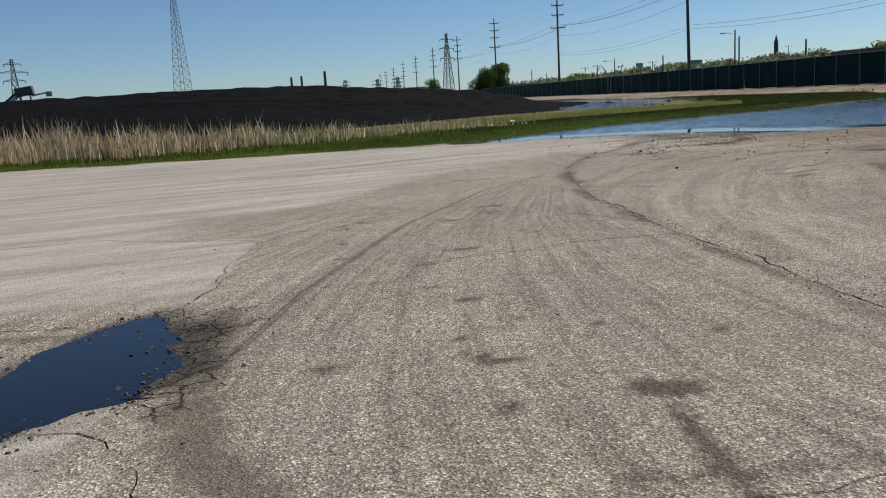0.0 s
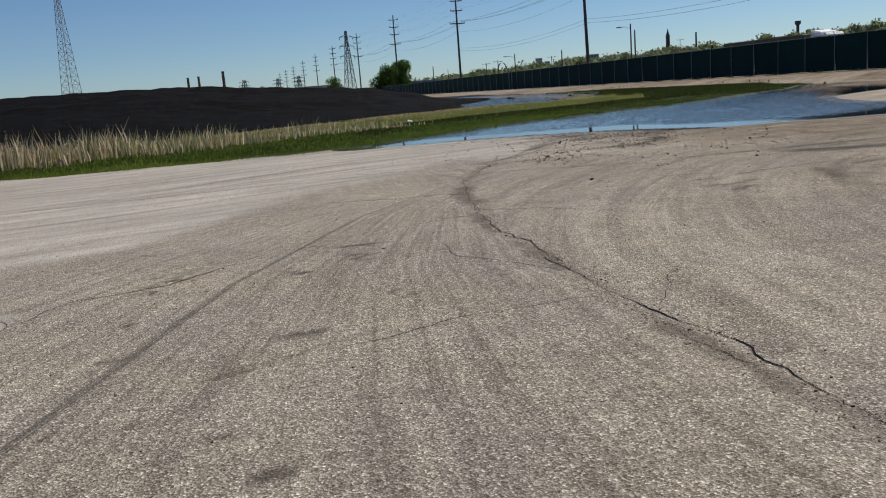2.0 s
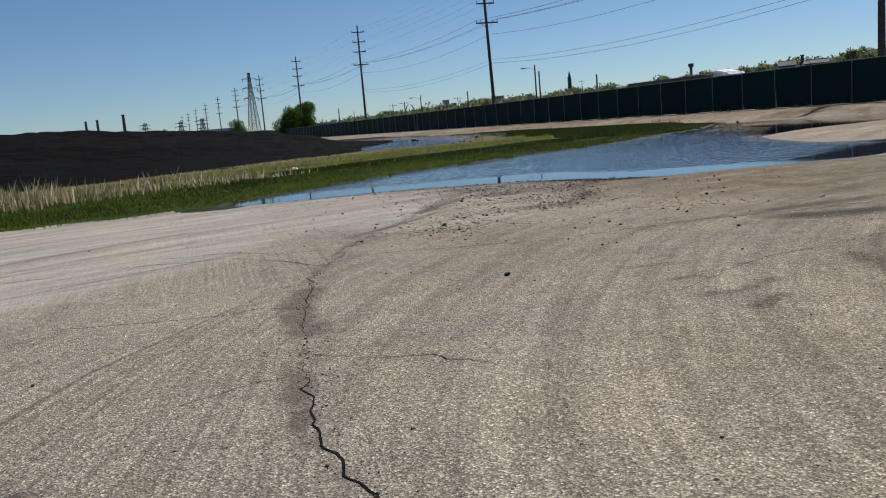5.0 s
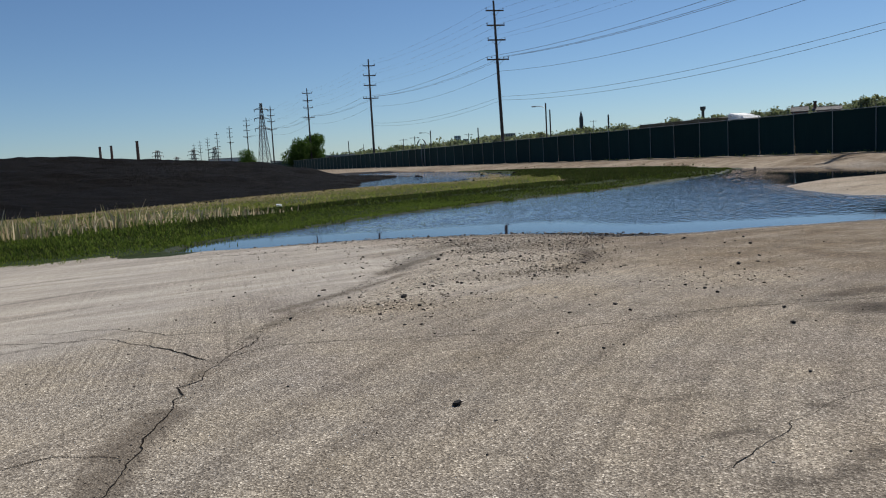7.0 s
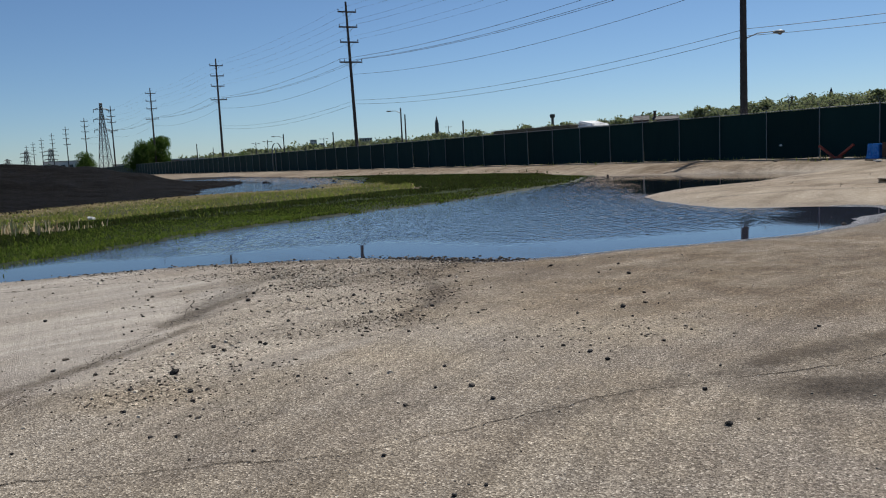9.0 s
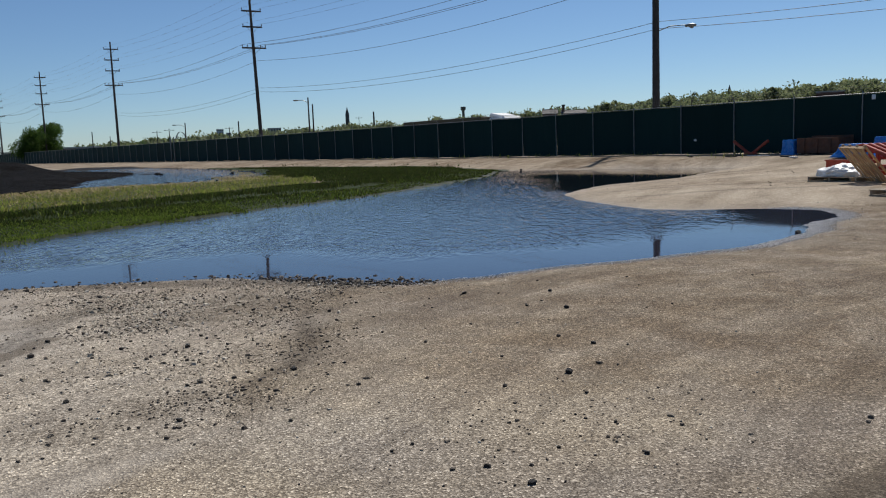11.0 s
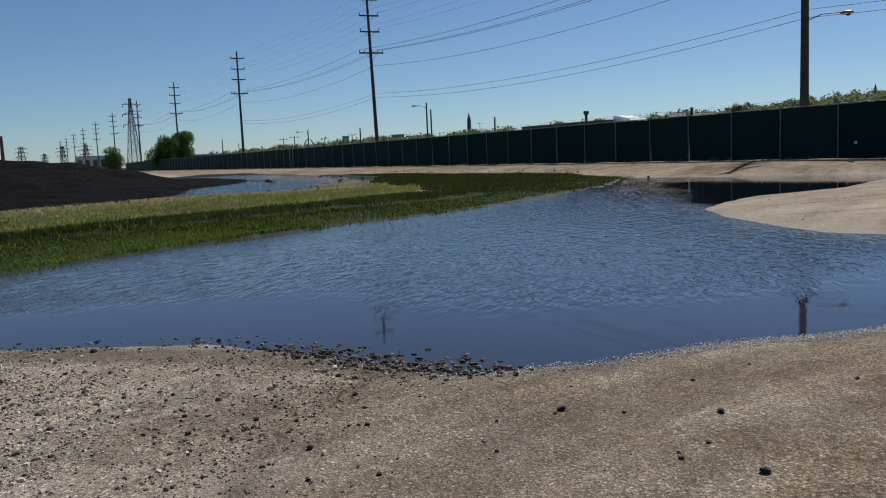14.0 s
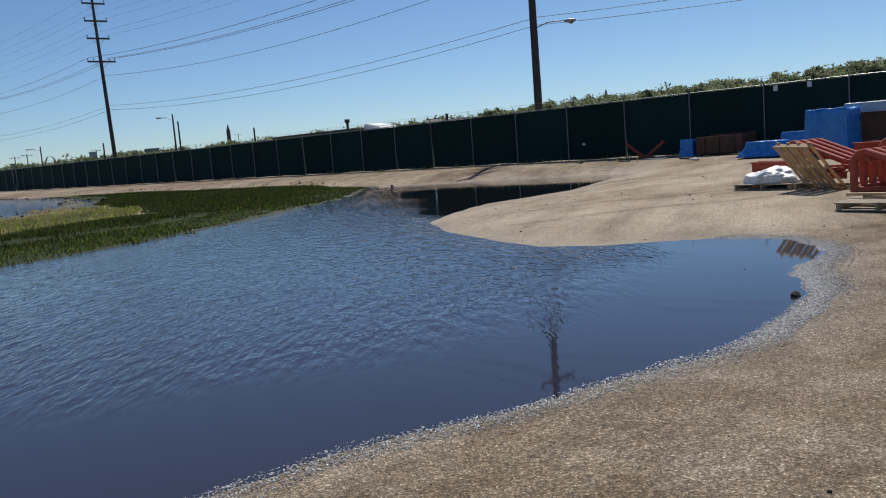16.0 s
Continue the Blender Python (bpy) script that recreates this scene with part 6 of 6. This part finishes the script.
def woods():
    """Wooded rise along the horizon."""
    r = np.random.default_rng(11)
    Vs, Fs, off = [], [], 0
    for k in range(900):
        az = r.uniform(6.5, 84)
        d = r.uniform(420, 640)
        el = np.interp(az, [6, 9, 12, 20, 24, 30, 36, 39.5, 44, 48, 55, 60, 64, 67, 75, 85], [0.55, 0.8, 1.0, 1.38, 1.42, 1.6, 1.92, 2.05, 2.35, 2.6, 2.85, 2.9, 3.1, 3.5, 3.6, 3.5])
        el = el + 0.07 * math.sin(az * 2.1) + 0.06 * math.sin(az * 5.3) + 0.03
        x, y = at(az, d)
        topz = 1.5 + d * math.tan(radians(el)) * r.uniform(0.78, 1.03)
        w = r.uniform(3.2, 7.0)
        lobes = [(x + r.normal(0, w * 0.5), y + r.normal(0, w * 0.5), topz - w * r.uniform(0.6, 1.3), w * r.uniform(0.45, 0.8)) for _ in range(5)]
        lobes.append((x, y, topz - 2.2 * w, w))
        V, F = leaf_cloud(lobes, 430, 0.85, 1000 + k)
        Vs.append(V)
        Fs.append(F + off)
        off += len(V)
    V, F = np.concatenate(Vs), np.concatenate(Fs)
    V[:, 2] = np.maximum(V[:, 2], -0.2)
    tagged(mesh_part("far_woods", sheet("far_woods", V.tolist(), F.tolist()), M["spring"]), "distant spring-green woods along the horizon", "woods", kind="stuff")
    # the rise on which the woods stand
    ring, F = [], []
    azs = np.arange(5, 90, 1.0)
    for az in azs:
        el = np.interp(az, [6, 9, 12, 20, 24, 30, 36, 39.5, 44, 48, 55, 60, 64, 67, 75, 85], [0.3, 0.4, 0.5, 0.9, 1.0, 1.2, 1.5, 1.6, 1.9, 2.1, 2.3, 2.4, 2.6, 2.9, 3.0, 2.9])
        for d, f in ((380, 0.0), (480, 0.5), (620, 0.85), (800, 0.9), (1000, 0.0)):
            x, y = at(az, d)
            ring.append((x, y, -0.5 + f * 600 * math.tan(radians(el)) * 0.85))
    for i in range(len(azs) - 1):
        for j in range(4):
            F.append((i * 5 + j, i * 5 + j + 1, i * 5 + j + 6, i * 5 + j + 5))
    n = Nodes("far_hillside", 0.95).world_pos()
    c = n.mix(n.noise(0.05, 6), (0.07, 0.085, 0.03), (0.12, 0.12, 0.06))
    tagged(mesh_part("ground_rise", sheet("ground_rise", ring, F), n.done(c), smooth=True), "low green rise under the far woods", "hill", kind="structure")


woods()


# ---- far structures ----
def lattice_tower(xy, high, base, topw, arms, label, z0=-0.1, bays=9, r=0.09):
    root = thing("lattice_tower", pose(xy[0], xy[1], z0, 0, 0, rr.uniform(20, 60)), label, "lattice tower", "transmission towers")
    half = lambda z: (base + (topw - base) * min(z / (high * 0.92), 1)) / 2
    zs = [high * (1 - (1 - i / bays) ** 1.25) for i in range(bays + 1)]
    C = [(1, 1), (-1, 1), (-1, -1), (1, -1)]
    for a, b in C:
        bm = bmesh.new()
        for z, q in zip(zs, zs[1:]):
            rod(bm, (a * half(z), b * half(z), z), (a * half(q), b * half(q), q), r, sides=4)
        part("leg", bm, M["lattice"], root)
    for k in range(4):
        (a, b), (c, d) = C[k], C[(k + 1) % 4]
        bm = bmesh.new()
        for z, q in zip(zs, zs[1:]):
            rod(bm, (a * half(z), b * half(z), z), (c * half(q), d * half(q), q), r * 0.55, sides=4)
            rod(bm, (c * half(z), d * half(z), z), (a * half(q), b * half(q), q), r * 0.55, sides=4)
            rod(bm, (a * half(q), b * half(q), q), (c * half(q), d * half(q), q), r * 0.5, sides=4)
        part("bracing", bm, M["lattice"], root)
    for z, w in arms:
        bm = bmesh.new()
        for s in (-1, 1):
            rod(bm, (0, 0, z + 0.9), (s * w, 0, z), r * 0.7, sides=4)
            rod(bm, (0, 0.2, z), (s * w, 0, z), r * 0.7, sides=4)
            rod(bm, (s * w, 0, z), (s * w, 0, z - 1.1), r * 0.9, sides=5)
        part("crossarm", bm, M["lattice"], root)
    return root


E0 = (-0.24, -0.89)
mast = lattice_tower((-229, 927), 156, 16.5, 1.6, (), "very tall slender steel lattice mast with a dark box on top", bays=22, r=0.24)
bm = bmesh.new()
box(bm, (4.6, 3.0, 2.6), pose(0, 0, 156.5), 0.15)
part("top_box", bm, M["roofdark"], mast)
lattice_tower(at(-23.6, 380, E0), 26.5, 5.0, 1.0, ((18, 4.0), (21.3, 5.2), (24.6, 3.2)), "steel lattice transmission tower beyond the coal", r=0.16)
lattice_tower(at(2.75, 340), 27.6, 4.4, 0.7, ((17.5, 3.2), (21.5, 3.2), (25.2, 3.0)), "steel lattice transmission tower beside the pole line", r=0.14)
for az, d, h in ((-3.85, 760, 22), (-1.55, 900, 25), (-0.2, 820, 24), (-2.6, 1000, 20)):
    lattice_tower(at(az, d), h, 6.5, 2.0, ((h * 0.62, 6), (h * 0.78, 7), (h * 0.93, 6)), "small far transmission tower on the horizon", bays=5, r=0.28)


def chimney(az, el, dist, wide):
    x, y = at(az, dist)
    h = 1.5 + dist * math.tan(radians(el))
    root = thing("chimney", pose(x, y, -0.3), "tall red-brown industrial chimney on the horizon", "chimney", "industrial chimneys")
    bm = bmesh.new()
    rod(bm, (0, 0, 0), (0, 0, h), wide * 0.62, wide * 0.45, 20)
    part("shaft", bm, M["soot"], root, smooth=False)
    for f in (0.97, 0.80):
        bm = bmesh.new()
        rod(bm, (0, 0, h * f), (0, 0, h * (f + 0.028)), wide * 0.52, sides=20)
        part("band", bm, M["roofdark"], root)


chimney(-7.17, 1.95, 1500, 4.2)
chimney(-6.49, 1.99, 1500, 4.2)
chimney(-4.91, 2.22, 1500, 5.0)


def building(az, dist, wide, deep, high, wall, roof, cols, rows_, label, name="building", base=-0.3, pitched=0.0, trim=None, eye=(6.4, 13.9)):
    """A far building with its own windows and roof."""
    x, y = at(az, dist, eye)
    root = thing(name, pose(x, y, base, 0, 0, -az), label, name.replace("_", " "))
    bm = bmesh.new()
    box(bm, (wide, deep, high), pose(0, 0, high / 2))
    part("wall", bm, M[wall], root)
    bm = bmesh.new()
    if pitched:
        for s in (-1, 1):
            a = math.degrees(math.atan2(pitched, deep / 2))
            box(bm, (wide + 0.8, math.hypot(deep / 2, pitched) + 0.5, 0.3), pose(0, s * deep / 4, high + pitched / 2, -s * a))
    else:
        box(bm, (wide + 0.5, deep + 0.5, 0.5), pose(0, 0, high + 0.25))
    part("roof", bm, M[roof], root)
    ww, hh = wide / cols, high / rows_
    for r_ in range(rows_):
        for c in range(cols):
            bm = bmesh.new()
            box(bm, (ww * 0.55, 0.12, hh * 0.5), pose(-wide / 2 + (c + 0.5) * ww, -deep / 2 - 0.03, (r_ + 0.55) * hh), 0.01)
            part("window", bm, M["glass"], root)
    if trim:
        bm = bmesh.new()
        box(bm, (wide * 0.55, 0.3, high * 0.45), pose(wide * 0.2, -deep / 2 - 0.16, high * 0.75))
        part("fascia", bm, M[trim], root)
    return root


building(0.35, 520, 20, 18, 8.6, "pale", "concrete", 5, 1, "long pale metal-clad shed beyond the coal heap", "warehouse")
building(1.6, 500, 4.5, 8, 7.0, "roofdark", "roofdark", 1, 1, "dark industrial hut beside the pale shed", "shed")
building(3.7, 480, 7, 8, 5.0, "pale", "roofdark", 3, 1, "small white building below the lattice tower", "outbuilding")
building(7.6, 300, 12.5, 10, 4.6, "brick", "concrete", 4, 1, "low red-brick building with a blue fascia", "workshop", trim="bluetrim")
building(9.6, 330, 9, 9, 4.0, "concrete", "roofdark", 3, 1, "low grey building behind the fence", "workshop")
building(12.2, 300, 16, 9, 3.9, "brick", "roofdark", 5, 1, "long low dark-roofed shed behind the fence", "shed")
building(16.35, 1500, 12, 14, 40, "pale", "concrete", 4, 9, "distant pale high-rise block with blue-grey windows", "high_rise")
building(16.9, 1480, 9, 12, 33, "concrete", "concrete", 3, 8, "distant grey high-rise block", "high_rise")
building(19.9, 1300, 20, 14, 34, "concrete", "concrete", 5, 6, "distant grey apartment block among trees", "high_rise")
building(29.9, 560, 9, 8, 12.6, "brick", "roofdark", 3, 2, "dark brick building among the far trees", "house")
building(31.9, 560, 9, 8, 16.5, "roofdark", "roofdark", 3, 2, "dark flat-roofed house among the far trees", "house")
building(38.7, 420, 7, 8, 14.2, "brick", "roofdark", 3, 4, "large brick house with a steep dark roof", "house", pitched=2.2)
building(40.3, 425, 12, 8, 14.2, "brick", "roofdark", 4, 3, "long brick house joined to a taller one", "house", pitched=1.6)
building(39.6, 424, 1.3, 1.3, 18.2, "brick", "roofdark", 1, 1, "square brick chimney stack of a house", "chimney_stack")
building(56.3, 430, 12, 9, 18.6, "brick", "concrete", 4, 2, "pale-roofed house among the far trees", "house", eye=(9.5, 16.2))


def obelisk():
    x, y = at(24.83, 1100)
    root = thing("monument_tower", pose(x, y, 0), "tall dark pointed stone tower on the horizon", "tower")
    bm = bmesh.new()
    rod(bm, (0, 0, 0), (0, 0, 44), 3.2, 2.6, 8)
    part("shaft", bm, M["roofdark"], root)
    bm = bmesh.new()
    rod(bm, (0, 0, 44), (0, 0, 53), 2.6, 0.15, 8)
    part("cap", bm, M["roofdark"], root)


def water_tower():
    x, y = at(32.77, 700)
    h = 1.5 + 700 * math.tan(radians(2.42))
    root = thing("water_tower", pose(x, y, 0), "slim dark water tower with a flared tank", "water tower")
    bm = bmesh.new()
    rod(bm, (0, 0, 0), (0, 0, h - 3.4), 1.3, 1.1, 12)
    part("stem", bm, M["roofdark"], root)
    bm = bmesh.new()
    rod(bm, (0, 0, h - 3.4), (0, 0, h - 2.2), 1.1, 2.2, 14)
    rod(bm, (0, 0, h - 2.2), (0, 0, h), 2.2, 2.2, 14)
    part("tank", bm, M["roofdark"], root)


def spire():
    x, y = at(50.3, 640)
    h = 1.5 + 640 * math.tan(radians(3.05))
    root = thing("church_spire", pose(x, y, 0), "small dark pointed church spire above the woods", "church")
    bm = bmesh.new()
    box(bm, (3.0, 3.0, h - 7), pose(0, 0, (h - 7) / 2), 0.05)
    part("tower", bm, M["brick"], root)
    bm = bmesh.new()
    rod(bm, (0, 0, h - 7), (0, 0, h), 2.0, 0.08, 8)
    part("steeple", bm, M["roofdark"], root)


obelisk()
water_tower()
spire()


def plain_pole(az, dist, el, r, label, eye=(6.4, 13.9)):
    x, y = at(az, dist, eye)
    h = 1.5 + dist * math.tan(radians(el))
    bm = bmesh.new()
    rod(bm, (0, 0, 0), (0, 0, h), r, r * 0.75, 8)
    rod(bm, (0, 0, h), (0, 0, h + 0.12), r * 0.8, r * 0.3, 8)
    ob = part("wooden_pole", bm, M["pole"])
    ob.matrix_basis = pose(x, y, -0.1)
    tagged(ob, label, "pole", "single poles")


plain_pole(22.45, 138, 2.99, 0.16, "short dark wooden pole beside a street lamp")
plain_pole(17.5, 230, 1.97, 0.22, "dark wooden pole behind the fence")
plain_pole(26.62, 480, 2.32, 0.6, "thick dark pole rising over the far trees")
plain_pole(8.35, 240, 1.55, 0.16, "dark wooden pole behind the fence")
plain_pole(9.4, 240, 1.25, 0.12, "thin dark pole behind the fence")


def street_lamp(az, dist, el, reach, label, double=False):
    x, y = at(az, dist)
    h = 1.5 + dist * math.tan(radians(el))
    root = thing("street_lamp", pose(x, y, -0.1, 0, 0, -az), label, "street lamp", "street lamps beyond the fence")
    bm = bmesh.new()
    rod(bm, (0, 0, 0), (0, 0, h + 0.1), 0.15, 0.11, 8)
    part("pole", bm, M["pole"], root)
    for s in ((-1, 1) if double else (-1,)):
        bm = bmesh.new()
        rod(bm, (0, 0, h - 0.75), (s * reach * 0.5, 0, h - 0.35), 0.05, sides=6)
        rod(bm, (s * reach * 0.5, 0, h - 0.35), (s * reach, 0, h - 0.35), 0.05, sides=6)
        part("arm", bm, M["galv"], root)
        bm = bmesh.new()
        box(bm, (0.8, 0.34, 0.2), pose(s * (reach + 0.3), 0, h - 0.36), 0.06)
        part("head", bm, M["galv"], root)


street_lamp(22.17, 137, 3.45, 1.7, "grey street lamp with a long arm behind the fence")
street_lamp(14.04, 190, 1.98, 2.0, "grey street lamp with a long arm behind the fence")
street_lamp(13.05, 260, 1.62, 0.8, "far double-headed yard lamp", True)
street_lamp(12.3, 300, 1.5, 0.8, "far double-headed yard lamp", True)
street_lamp(25.6, 420, 2.0, 1.0, "far double-headed yard lamp", True)
street_lamp(5.9, 260, 1.75, 1.6, "grey street lamp behind the trees")
street_lamp(16.9, 300, 1.62, 0.8, "far double-headed yard lamp", True)


def arch():
    x, y = at(13.85, 1600)
    V, F, n, seg = [], [], 24, 6
    for i in range(n + 1):
        f = i / n * 2 - 1
        p = Vector((f * 14, 0, 40 * (1 - (abs(f) ** 2.6))))
        for s in range(seg):
            w = math.tau * s / seg
            V.append((p.x + 1.2 * math.cos(w), 1.2 * math.sin(w), p.z))
    for i in range(n):
        for s in range(seg):
            F.append((i * seg + s, i * seg + (s + 1) % seg, (i + 1) * seg + (s + 1) % seg, (i + 1) * seg + s))
    ob = mesh_part("steel_arch", sheet("steel_arch", V, F), M["lattice"])
    ob.matrix_basis = pose(x, y, 0, 0, 0, -14)
    tagged(ob, "slender grey arch on the horizon", "arch")


arch()


def stacker():
    """Conveyor with a hopper standing on the coal."""
    x, y = at(-23.6, 110, E0)
    root = thing("coal_stacker", pose(x, y, 0.4, 0, 0, 15), "dusty conveyor with a hopper and dark belt behind the coal", "conveyor")
    bm = bmesh.new()
    box(bm, (6.5, 0.9, 0.35), pose(-1.6, 0, 2.7, 0, -38, 0), 0.03)
    part("belt_frame", bm, M["pale"], root)
    bm = bmesh.new()
    box(bm, (6.2, 0.7, 0.2), pose(-1.75, 0, 2.98, 0, -38, 0), 0.03)
    part("belt", bm, M["rubber"], root)
    bm = bmesh.new()
    box(bm, (1.9, 1.5, 1.0), pose(0.9, 0, 4.5, 0, -8, 0), 0.05)
    part("hopper", bm, M["roofdark"], root)
    for dx in (0.4, 1.6):
        bm = bmesh.new()
        rod(bm, (dx, 0.4, 0), (dx * 0.9, 0, 4.2), 0.13, 0.1)
        part("support", bm, M["concrete"], root)
    bm = bmesh.new()
    rod(bm, (1.6, 0, 4.0), (3.4, 0, 4.3), 0.12, 0.1)
    box(bm, (0.7, 0.5, 0.6), pose(3.5, 0, 4.1), 0.04)
    part("boom", bm, M["concrete"], root)


stacker()


def truck():
    """Trailer truck on the road behind the fence."""
    x, y = 51.5, 76.0
    root = thing("truck", pose(x, y, 0.4, 0, 0, 6), "long olive flat-sided trailer truck with a white cab", "truck")
    bm = bmesh.new()
    box(bm, (2.5, 13.0, 2.2), pose(0, 9.0, 2.35), 0.05)
    part("trailer", bm, M["olive"], root)
    bm = bmesh.new()
    box(bm, (2.4, 2.2, 2.9), pose(0, 0.4, 1.95), 0.22)
    cab = part("cab", bm, M["white"], root)
    bm = bmesh.new()
    box(bm, (2.2, 1.6, 0.5), pose(0, 0.7, 3.35, 12), 0.16)
    part("roof_deflector", bm, M["white"], cab)
    bm = bmesh.new()
    box(bm, (0.03, 1.1, 0.8), pose(-1.21, 0.2, 2.7), 0.01)
    part("side_window", bm, M["glass"], cab)
    for yy in (-0.2, 3.2, 4.4, 14.5, 15.8):
        for s in (-1, 1):
            bm = bmesh.new()
            rod(bm, (s * 0.95, yy, 0.5), (s * 1.25, yy, 0.5), 0.5, sides=18)
            part("wheel", bm, M["rubber"], root)
    bm = bmesh.new()
    box(bm, (1.1, 16, 0.25), pose(0, 8, 0.95), 0.03)
    part("chassis", bm, M["roofdark"], root)


truck()
